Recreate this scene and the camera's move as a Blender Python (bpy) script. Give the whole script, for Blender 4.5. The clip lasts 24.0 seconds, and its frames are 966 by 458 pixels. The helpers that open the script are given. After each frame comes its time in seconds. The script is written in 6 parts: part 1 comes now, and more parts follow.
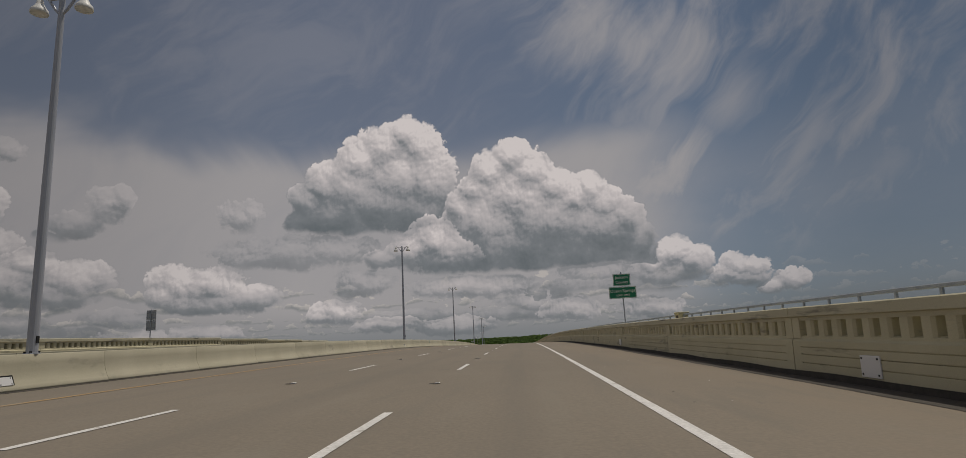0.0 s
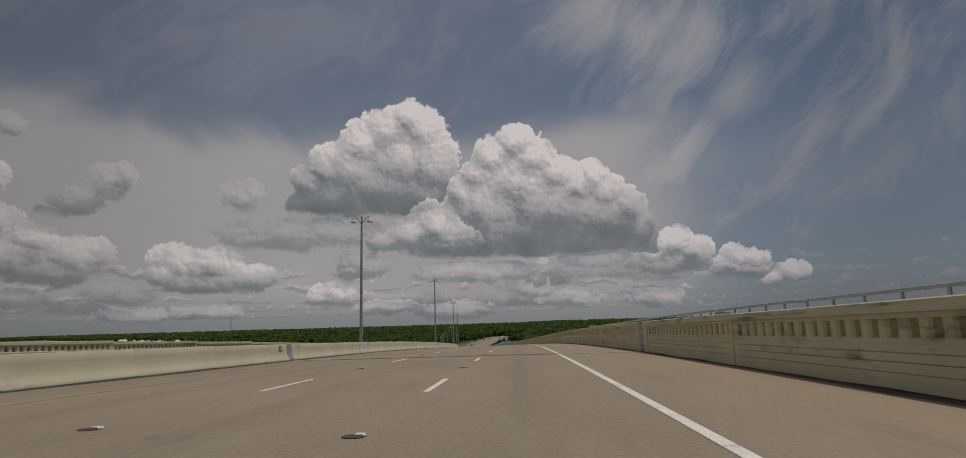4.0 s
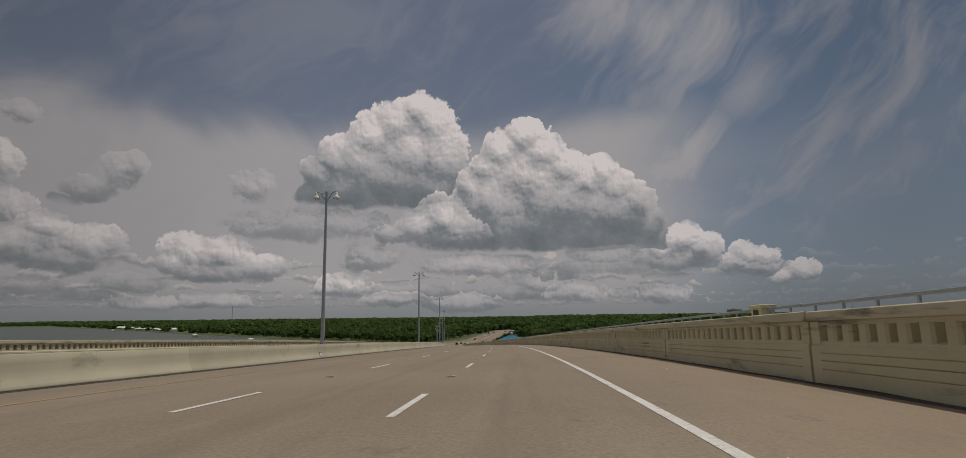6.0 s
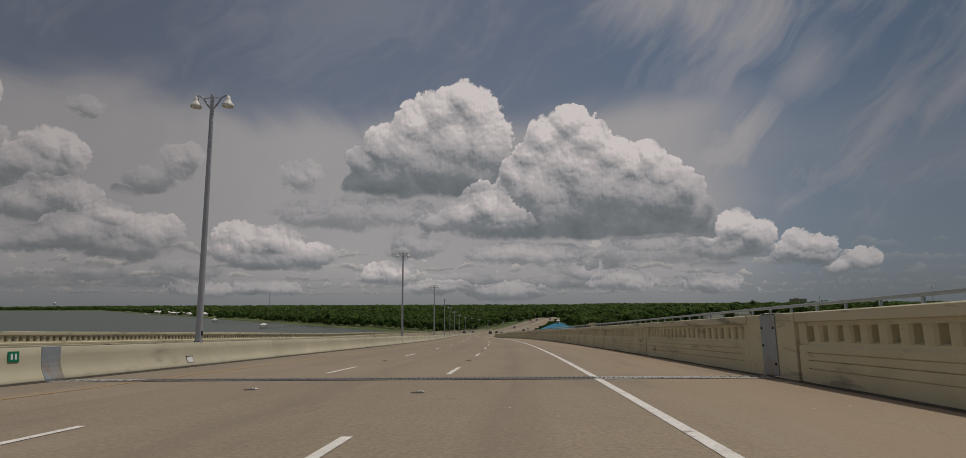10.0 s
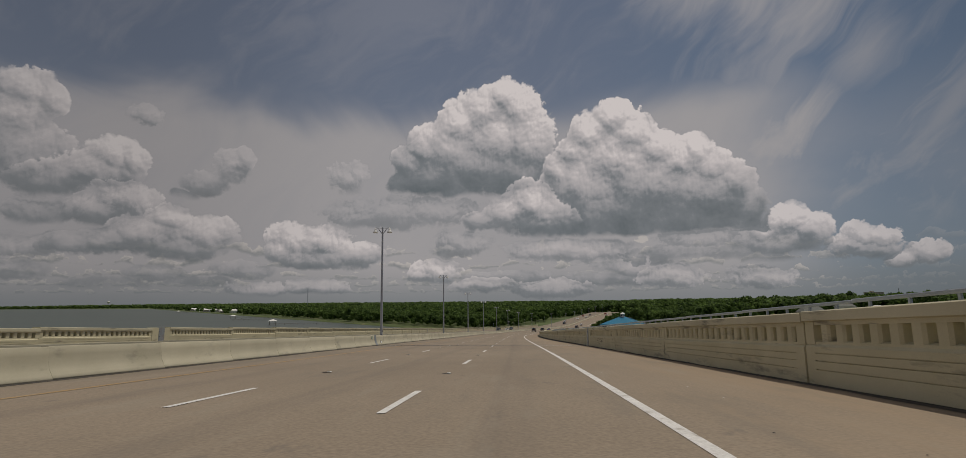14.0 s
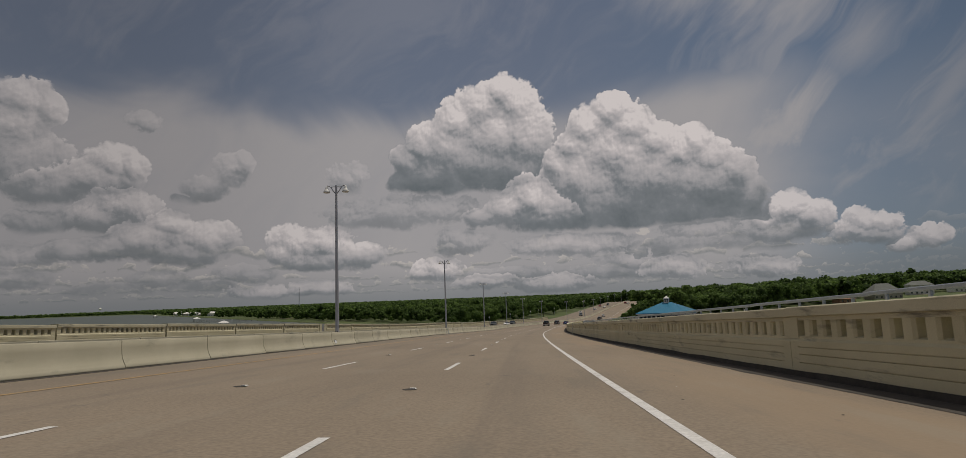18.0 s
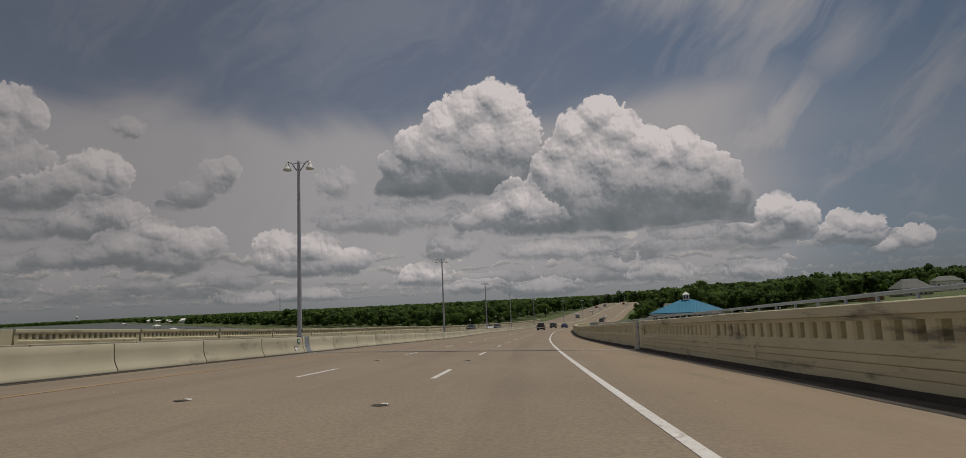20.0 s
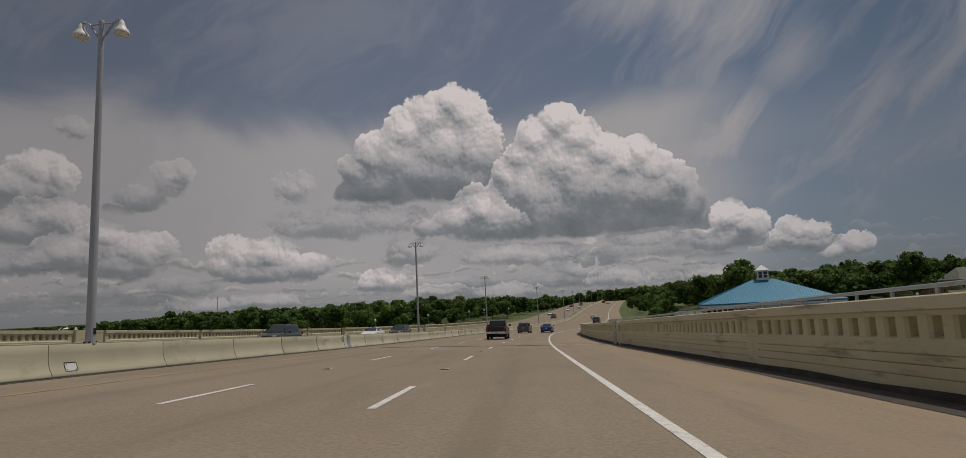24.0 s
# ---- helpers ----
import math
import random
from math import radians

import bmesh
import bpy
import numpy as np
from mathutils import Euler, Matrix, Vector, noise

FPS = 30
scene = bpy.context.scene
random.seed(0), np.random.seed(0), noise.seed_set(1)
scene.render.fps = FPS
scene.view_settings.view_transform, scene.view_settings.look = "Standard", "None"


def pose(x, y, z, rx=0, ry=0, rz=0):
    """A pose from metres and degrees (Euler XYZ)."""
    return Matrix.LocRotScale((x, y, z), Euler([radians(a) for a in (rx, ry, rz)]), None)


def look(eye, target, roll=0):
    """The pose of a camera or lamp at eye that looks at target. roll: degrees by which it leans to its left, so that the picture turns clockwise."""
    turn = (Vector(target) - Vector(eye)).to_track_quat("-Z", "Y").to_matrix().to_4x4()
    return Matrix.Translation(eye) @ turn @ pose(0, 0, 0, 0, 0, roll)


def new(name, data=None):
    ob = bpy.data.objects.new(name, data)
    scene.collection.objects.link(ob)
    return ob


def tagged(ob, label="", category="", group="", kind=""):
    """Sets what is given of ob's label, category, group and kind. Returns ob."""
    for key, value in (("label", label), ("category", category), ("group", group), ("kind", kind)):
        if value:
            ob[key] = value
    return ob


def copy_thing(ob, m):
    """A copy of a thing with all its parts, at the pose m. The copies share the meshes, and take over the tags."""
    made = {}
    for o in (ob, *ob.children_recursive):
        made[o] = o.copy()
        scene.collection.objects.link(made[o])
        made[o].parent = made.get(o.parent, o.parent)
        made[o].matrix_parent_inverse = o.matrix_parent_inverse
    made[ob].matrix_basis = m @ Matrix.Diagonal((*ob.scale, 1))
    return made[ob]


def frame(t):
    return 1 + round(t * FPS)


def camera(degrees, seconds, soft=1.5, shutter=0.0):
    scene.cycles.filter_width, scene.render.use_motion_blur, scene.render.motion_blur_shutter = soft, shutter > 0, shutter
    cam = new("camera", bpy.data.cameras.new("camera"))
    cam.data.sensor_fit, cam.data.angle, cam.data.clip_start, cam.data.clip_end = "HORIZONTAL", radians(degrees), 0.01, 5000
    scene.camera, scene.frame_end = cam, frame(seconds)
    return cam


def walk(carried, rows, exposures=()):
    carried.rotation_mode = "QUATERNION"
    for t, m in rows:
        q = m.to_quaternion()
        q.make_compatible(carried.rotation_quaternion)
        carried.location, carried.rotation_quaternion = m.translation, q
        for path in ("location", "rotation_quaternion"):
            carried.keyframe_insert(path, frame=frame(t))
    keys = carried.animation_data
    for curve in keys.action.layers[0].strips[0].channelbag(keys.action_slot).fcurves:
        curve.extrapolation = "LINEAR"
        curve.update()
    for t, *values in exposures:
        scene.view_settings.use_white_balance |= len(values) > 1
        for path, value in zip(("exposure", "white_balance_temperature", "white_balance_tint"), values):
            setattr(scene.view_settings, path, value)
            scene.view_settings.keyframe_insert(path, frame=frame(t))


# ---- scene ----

# ---- the road's line: heading, grade and bank along it, in degrees, by metres from the start ----
LINE_S = [-200, 0, 52, 130, 156, 181, 207, 232, 258, 323, 350, 376, 402, 427, 452, 503, 529, 554, 580, 619, 645, 670, 695, 720, 745, 770, 800, 850, 900, 1000, 1739]
LINE_H = [-1.15, -1.15, -1.28, -1.01, -0.63, 0.34, 1.46, 2.6, 3.57, 6.67, 7.7, 8.44, 8.84, 8.81, 8.64, 7.83, 6.87, 5.87, 4.74, 3.47, 2.98, 1.17, 0.01, -5.81, -10.79, -11.73, -8.06, -4.58, -6.02, -8.45, -8.45]
RISE_S = [-200, 0, 52, 130, 181, 258, 363, 439, 516, 580, 619, 650, 680, 710, 740, 790, 860, 960, 1040, 1100, 1739]
RISE_G = [2.6, 0.4, -0.2, -1.3, -2.2, -2.75, -3, -3.1, -2.8, -2.93, -2.17, -2.58, -2.22, -2.03, -1.64, -0.45, 0.79, 1.46, 1.99, -2, 0]
BANK_S = [-200, 52, 130, 181, 363, 439, 516, 619, 839, 1039]
BANK_A = [1.8, 1.6, 0.0, -0.6, -0.4, 0.9, 1.7, 2.0, 1.2, 0.0]
STEP, S_MIN, S_MAX = 2.0, -150.0, 1150.0
DECK_Z = 29.0

grid_s = np.arange(S_MIN, S_MAX + STEP, STEP)
grid_h = np.radians(np.interp(grid_s, LINE_S, LINE_H))
grid_g = np.radians(np.interp(grid_s, RISE_S, RISE_G))
for smooth in range(6):
    grid_h[1:-1] = (grid_h[:-2] + 2 * grid_h[1:-1] + grid_h[2:]) / 4
    grid_g[1:-1] = (grid_g[:-2] + 2 * grid_g[1:-1] + grid_g[2:]) / 4
grid_x = np.cumsum(-np.sin(grid_h) * np.cos(grid_g)) * STEP
grid_y = np.cumsum(np.cos(grid_h) * np.cos(grid_g)) * STEP
grid_z = np.cumsum(np.sin(grid_g)) * STEP
# the line is tied to the town at the far end of the bridge
grid_x += -47.35 - np.interp(618.8, grid_s, grid_x)
grid_y += 615.49 - np.interp(618.8, grid_s, grid_y)
grid_z += DECK_Z - np.interp(0, grid_s, grid_z)


def road_frame(s, u=0.0, h=0.0):
    """The pose on the deck s metres along the road, u to the right of the driven line and h above: x right, y ahead, z up."""
    head = float(np.interp(s, grid_s, grid_h))
    grade = float(np.interp(s, grid_s, grid_g))
    bank = radians(float(np.interp(s, BANK_S, BANK_A)))
    place = Vector((float(np.interp(s, grid_s, grid_x)), float(np.interp(s, grid_s, grid_y)), float(np.interp(s, grid_s, grid_z))))
    turn = Matrix.Rotation(head, 4, "Z") @ Matrix.Rotation(grade, 4, "X") @ Matrix.Rotation(bank, 4, "Y")
    return Matrix.Translation(place) @ turn @ Matrix.Translation((u, 0, h))


# ---- camera ----
cam = camera(79.6, 24.0, soft=0.75)
EYE = 1.06
WAY_T = [0.0, 5.0, 7.0, 10.0, 14.0, 17.0, 21.0, 24.0]
WAY_S = [0.0, 129.9, 181.4, 257.9, 362.8, 440.2, 541.3, 618.8]
WAY_U = ([0, 1, 2, 5, 6, 7, 8, 10, 13, 14, 16, 17, 20, 22, 23, 24], [-0.06, -0.17, -0.22, -0.14, -0.16, -0.14, -0.09, -0.08, -0.03, 0.0, 0.0, 0.05, 0.19, 0.21, 0.21, 0.18])
# seconds, yaw, pitch, roll
TURNS = [
    (0.0, 2.52, 10.50, 3.00),
    (0.5, 2.55, 10.41, 2.98),
    (1.0, 2.51, 10.24, 2.95),
    (1.5, 2.50, 10.07, 2.92),
    (2.0, 2.47, 9.90, 2.90),
    (2.5, 2.34, 9.72, 2.58),
    (4.5, 2.48, 8.92, 1.32),
    (5.0, 2.59, 8.77, 1.00),
    (5.5, 2.83, 8.47, 0.82),
    (6.0, 3.07, 8.43, 0.65),
    (6.5, 3.52, 8.06, 0.48),
    (7.0, 4.03, 7.90, 0.30),
    (7.5, 4.57, 7.77, 0.28),
    (8.0, 5.11, 7.68, 0.27),
    (8.5, 5.76, 7.60, 0.25),
    (9.0, 6.29, 7.42, 0.23),
    (9.5, 6.80, 7.43, 0.22),
    (10.0, 7.36, 7.33, 0.20),
    (10.5, 7.95, 7.38, 0.22),
    (12.5, 10.33, 7.27, 0.28),
    (13.0, 10.91, 7.36, 0.30),
    (13.5, 11.39, 7.11, 0.40),
    (14.0, 11.81, 7.10, 0.50),
    (14.5, 12.18, 7.00, 0.80),
    (15.0, 12.38, 6.84, 1.10),
    (15.5, 12.59, 6.79, 1.30),
    (16.0, 12.47, 7.02, 1.50),
    (16.5, 12.51, 6.86, 1.70),
    (17.0, 12.56, 6.75, 1.90),
    (17.5, 12.36, 6.77, 2.03),
    (19.5, 11.34, 6.95, 2.57),
    (20.0, 11.03, 7.20, 2.70),
    (20.5, 10.55, 7.07, 2.75),
    (21.0, 9.84, 7.09, 2.80),
    (21.5, 9.51, 7.53, 2.83),
    (22.0, 9.05, 7.32, 2.87),
    (22.5, 8.53, 7.32, 2.90),
    (23.0, 8.17, 7.68, 2.93),
    (23.5, 7.73, 7.45, 2.97),
    (24.0, 7.20, 7.55, 3.00),
]
rows = []
for t, yaw, pitch, roll in TURNS:
    eye = road_frame(float(np.interp(t, WAY_T, WAY_S)), float(np.interp(t, *WAY_U)), EYE).translation
    rows.append((t, pose(eye.x, eye.y, eye.z, 90 + pitch, roll, yaw)))
walk(cam, rows, exposures=[(0.0, -0.1), (24.0, -0.1)])

# ---- sky, clouds and sun ----
SUN_ELEVATION, SUN_AZIMUTH = radians(71), radians(58)
world = bpy.data.worlds.new("sky")
scene.world = world
world.use_nodes = True


class Net:
    """Shorthand for wiring a node tree."""

    def __init__(self, tree):
        self.tree = tree

    def put(self, socket, value):
        if hasattr(value, "links"):
            self.tree.links.new(value, socket)
        else:
            socket.default_value = value

    def math(self, op, a, b=0.0, c=0.0, clamp=False):
        node = self.tree.nodes.new("ShaderNodeMath")
        node.operation, node.use_clamp = op, clamp
        for socket, value in zip(node.inputs, (a, b, c)):
            self.put(socket, value)
        return node.outputs[0]

    def vec(self, op, a, b=(0, 0, 0), c=(0, 0, 0)):
        node = self.tree.nodes.new("ShaderNodeVectorMath")
        node.operation = op
        for socket, value in zip(node.inputs, (a, b, c)):
            self.put(socket, value)
        return node.outputs["Value"] if op in ("LENGTH", "DOT_PRODUCT") else node.outputs[0]

    def steps(self, value, low, high, to_low=0.0, to_high=1.0, smooth=True):
        node = self.tree.nodes.new("ShaderNodeMapRange")
        node.interpolation_type = "SMOOTHSTEP" if smooth else "LINEAR"
        for socket, v in zip(node.inputs, (value, low, high, to_low, to_high)):
            self.put(socket, v)
        return node.outputs[0]

    def mix(self, fac, a, b):
        node = self.tree.nodes.new("ShaderNodeMix")
        node.data_type = "RGBA"
        self.put(node.inputs[0], fac)
        self.put(node.inputs[6], (*a, 1) if isinstance(a, tuple) else a)
        self.put(node.inputs[7], (*b, 1) if isinstance(b, tuple) else b)
        return node.outputs[2]

    def noise(self, vector, scale, detail=4.0, rough=0.55, warp=0.0, colour=False):
        node = self.tree.nodes.new("ShaderNodeTexNoise")
        node.noise_dimensions = "2D"
        self.put(node.inputs["Vector"], vector)
        for key, v in (("Scale", scale), ("Detail", detail), ("Roughness", rough), ("Distortion", warp)):
            node.inputs[key].default_value = v
        return node.outputs["Color" if colour else "Fac"]

    def cells(self, vector, scale, detail=3.0, rough=0.55):
        node = self.tree.nodes.new("ShaderNodeTexVoronoi")
        node.voronoi_dimensions, node.normalize = "2D", True
        self.put(node.inputs["Vector"], vector)
        for key, v in (("Scale", scale), ("Detail", detail), ("Roughness", rough), ("Lacunarity", 2.1)):
            node.inputs[key].default_value = v
        return node.outputs["Distance"]


# cumulus clouds, far ones first: base height, how bright the top is, then lobes of
# bearing, height, half width, half height, all in degrees
CLOUDS = []


def cumulus(base, lift, *lobes):
    swell = 1.08 if len(lobes) > 12 else 1.08
    CLOUDS.append((base, lift, [(az, el, wide * swell, tall * swell) for az, el, wide, tall in lobes]))


cumulus(1.3, 0.45, (-50.0, 4.7, 2.3, 1.0), (-50.6, 2.8, 1.9, 0.7), (-41.4, 2.6, 2.1, 0.6), (-34.5, 2.9, 2.1, 0.7), (-38.0, 1.6, 2.5, 0.7), (-44.9, 1.6, 2.6, 0.6))
cumulus(0.7, 0.6, (-32.9, 1.2, 2.1, 0.6), (-28.0, 1.4, 2.5, 0.6))
cumulus(1.0, 0.6, (-3.4, 4.8, 5.4, 1.0), (2.9, 3.2, 3.1, 0.9), (-9.5, 2.2, 4.2, 0.7), (0.6, 2.1, 4.0, 0.7))
cumulus(0.1, 0.6, (13.5, 2.0, 2.0, 0.8), (-5.4, 1.2, 3.6, 0.6), (-12.0, 1.5, 2.4, 0.6), (6.2, 2.2, 2.2, 0.8))
cumulus(3.2, 0.35, (9.1, 5.6, 3.4, 0.7), (8.5, 4.1, 4.8, 0.8), (13.1, 3.6, 3.0, 0.5))
cumulus(2.2, 0.75, (25.8, 3.4, 1.1, 0.7), (24.2, 3.1, 1.0, 0.5))
cumulus(3.0, 0.85, (21.3, 5.4, 1.3, 0.9), (23.0, 5.0, 1.0, 0.8), (20.4, 4.5, 1.3, 0.8), (22.1, 4.0, 1.9, 0.6))
cumulus(7.9, 0.85, (-50.7, 16.7, 1.9, 1.5), (-51.4, 14.7, 1.9, 1.9), (-49.4, 16.2, 0.9, 1.5), (-50.4, 11.5, 2.5, 2.6))
cumulus(14.9, 0.5, (-42.7, 16.1, 0.9, 0.7))
cumulus(8.5, 0.9, (-44.8, 12.5, 2.0, 1.4), (-45.8, 11.0, 2.4, 1.5), (-43.3, 12.2, 1.1, 1.0), (-49.1, 9.7, 2.4, 1.5))
cumulus(6.3, 0.75, (-43.7, 8.9, 1.9, 1.2), (-45.9, 7.7, 2.1, 1.0), (-50.1, 7.1, 1.9, 0.9))
cumulus(3.5, 0.85, (-40.4, 7.7, 1.5, 1.0), (-42.0, 5.8, 2.5, 1.5), (-37.2, 6.2, 2.3, 1.4), (-44.7, 5.2, 2.2, 1.0), (-39.1, 4.8, 3.2, 1.0), (-47.6, 4.8, 2.0, 0.8))
cumulus(9.2, 0.6, (-35.6, 12.4, 1.4, 1.3), (-34.8, 12.9, 0.9, 1.1), (-37.6, 10.6, 1.6, 0.9), (-39.3, 9.5, 1.2, 0.4))
cumulus(10.1, 0.5, (-25.2, 11.8, 1.4, 1.2), (-24.1, 12.6, 0.9, 0.9))
cumulus(6.9, 0.3, (-21.0, 8.6, 4.8, 1.2), (-23.4, 8.2, 3.0, 0.8), (-16.8, 8.8, 3.7, 1.2))
cumulus(2.8, 0.95, (-30.3, 6.1, 1.8, 1.3), (-27.2, 5.5, 2.3, 1.6), (-24.0, 4.5, 2.0, 1.1), (-31.2, 5.1, 1.2, 1.3), (-28.0, 4.1, 3.4, 0.9))
cumulus(4.0, 0.4, (-14.0, 5.7, 2.0, 0.9), (-15.0, 5.1, 1.5, 0.7))
cumulus(1.7, 0.85, (-16.1, 3.1, 1.9, 0.8), (-17.4, 2.5, 1.2, 0.6))
cumulus(3.7, 0.95, (16.3, 6.9, 1.6, 1.3), (18.0, 5.7, 1.3, 1.3), (14.4, 6.0, 1.4, 1.0), (15.6, 4.8, 3.1, 1.1))
cumulus(10.2, 1.0, (-9.3, 19.8, 1.8, 1.6), (-8.0, 18.7, 2.0, 2.0), (-11.5, 18.6, 2.5, 2.0), (-14.0, 17.4, 2.2, 1.8), (-10.2, 16.0, 4.0, 3.0), (-7.4, 15.4, 2.5, 3.6), (-17.6, 14.9, 1.7, 1.6), (-19.3, 13.6, 1.5, 1.5), (-15.2, 15.0, 3.0, 2.4), (-16.9, 12.2, 3.3, 2.1), (-12.7, 13.0, 4.3, 2.7), (-19.9, 11.5, 1.3, 1.1), (-8.4, 12.4, 2.8, 2.1))
cumulus(6.0, 1.0, (1.3, 17.4, 1.7, 1.5), (-0.8, 16.2, 2.0, 1.7), (3.1, 15.8, 2.1, 1.8), (-2.4, 14.5, 1.6, 1.5), (5.5, 14.2, 1.8, 1.6), (1.3, 13.8, 3.7, 2.7), (9.1, 13.8, 1.3, 1.3), (7.6, 12.9, 2.3, 2.0), (10.4, 12.1, 1.6, 1.4), (12.1, 10.6, 1.6, 1.6), (-4.0, 12.4, 1.5, 1.7), (-1.5, 11.1, 3.7, 3.0), (4.5, 11.0, 4.8, 3.3), (9.7, 9.5, 3.4, 2.6), (13.1, 8.2, 1.5, 2.0), (-5.3, 8.4, 3.7, 2.4), (0.8, 8.4, 6.6, 2.7), (7.4, 7.6, 5.2, 2.1), (12.4, 6.5, 2.2, 1.3))
cumulus(6.4, 0.9, (-7.1, 9.4, 2.0, 1.9), (-9.3, 8.5, 2.1, 1.5), (-5.3, 7.8, 2.8, 1.3), (-12.0, 7.8, 1.5, 0.8))


def cloud_group():
    """Height of the cloud relief and place above the base, for a bearing and height in degrees."""
    tree = bpy.data.node_groups.new("cloud_relief", "ShaderNodeTree")
    tree.interface.new_socket("Place", in_out="INPUT", socket_type="NodeSocketVector")
    tree.interface.new_socket("Relief", in_out="OUTPUT", socket_type="NodeSocketFloat")
    tree.interface.new_socket("Rise", in_out="OUTPUT", socket_type="NodeSocketFloat")
    tree.interface.new_socket("Solid", in_out="OUTPUT", socket_type="NodeSocketFloat")
    tree.interface.new_socket("Rim", in_out="OUTPUT", socket_type="NodeSocketFloat")
    net = Net(tree)
    inp, out = tree.nodes.new("NodeGroupInput"), tree.nodes.new("NodeGroupOutput")
    place = inp.outputs[0]
    # bend the outlines
    bend = net.noise(place, 0.26, 3.6, 0.52, colour=True)
    bend = net.vec("MULTIPLY", net.vec("SUBTRACT", bend, (0.5, 0.5, 0.5)), (1.7, 1.3, 0.0))
    bent = net.vec("ADD", place, bend)
    high = net.tree.nodes.new("ShaderNodeSeparateXYZ")
    net.put(high.inputs[0], bent)
    height = high.outputs[1]
    # round knobs of several sizes and a little fray
    sway = net.vec("MULTIPLY", net.vec("SUBTRACT", net.noise(place, 0.40, 1.0, 0.5, colour=True), (0.5, 0.5, 0.5)), (1.6, 1.6, 0.0))
    puff = net.cells(net.vec("ADD", place, sway), 0.50, 3.0, 0.50)
    puff = net.math("SUBTRACT", 0.22, net.math("MULTIPLY", puff, puff))
    fine = net.math("SUBTRACT", net.noise(place, 1.6, 6.0, 0.6), 0.5)
    knob = net.cells(net.vec("ADD", place, net.vec("MULTIPLY", sway, (0.5, 0.5, 0))), 1.4, 3.0, 0.50)
    knob = net.math("SUBTRACT", 0.22, net.math("MULTIPLY", knob, knob))
    grain = net.cells(net.vec("ADD", place, net.vec("MULTIPLY", sway, (0.3, 0.3, 0))), 3.2, 2.0, 0.50)
    grain = net.math("SUBTRACT", 0.22, net.math("MULTIPLY", grain, grain))
    knob = net.math("MULTIPLY_ADD", grain, 0.34, knob)
    bumps = net.math("MULTIPLY_ADD", knob, 0.62, net.math("MULTIPLY_ADD", puff, 0.72, net.math("MULTIPLY", fine, 0.26)))
    # edges fray into wisps here and there
    wisp = net.steps(net.noise(place, 0.45, 4.0, 0.6), 0.42, 0.68)
    relief, rise, solid, rim = -1.0, 0.0, 0.0, 0.0
    for base, lift, lobes in CLOUDS:
        body = -1.0
        top = max(e + h for _, e, _, h in lobes)
        for az, el, wide, tall in lobes:
            d = net.vec("LENGTH", net.vec("MULTIPLY", net.vec("SUBTRACT", bent, (az, el, 0)), (1 / wide, 1 / tall, 0)))
            body = net.math("SMOOTH_MAX", body, net.math("SUBTRACT", 1.0, d), 0.12)
        floor = net.math("MULTIPLY", net.math("SUBTRACT", height, base), max(0.7, 2.0 / (top - base)))
        whole = net.math("MULTIPLY_ADD", bumps, max(1.0, min(2.0, 6.0 / (top - base))), body)
        body = net.math("SMOOTH_MIN", whole, floor, 0.22)
        climb = net.steps(height, base + 0.06 * (top - base), base + 0.66 * (top - base), 0.0, lift)
        front = net.steps(body, 0.0, 0.10)
        edge = net.math("MULTIPLY", net.steps(body, 0.02, 0.32, 1.0, 0.0), climb)
        rise = net.math("MULTIPLY_ADD", front, net.math("SUBTRACT", climb, rise), rise)
        rim = net.math("MULTIPLY_ADD", front, net.math("SUBTRACT", edge, rim), rim)
        cover = net.math("MULTIPLY", net.steps(body, net.math("MULTIPLY", wisp, -0.10), net.math("MULTIPLY_ADD", wisp, 0.28, net.steps(climb, 0.0, 0.5, 0.34, 0.06 if len(lobes) > 12 else 0.16))), (0.55 + 0.45 * lift) * (1.0 if len(lobes) > 12 else 0.88))
        solid = net.math("MAXIMUM", solid, cover)
        relief = net.math("MAXIMUM", relief, whole)
    for socket, value in zip(out.inputs, (relief, rise, solid, rim)):
        net.put(socket, value)
    return tree


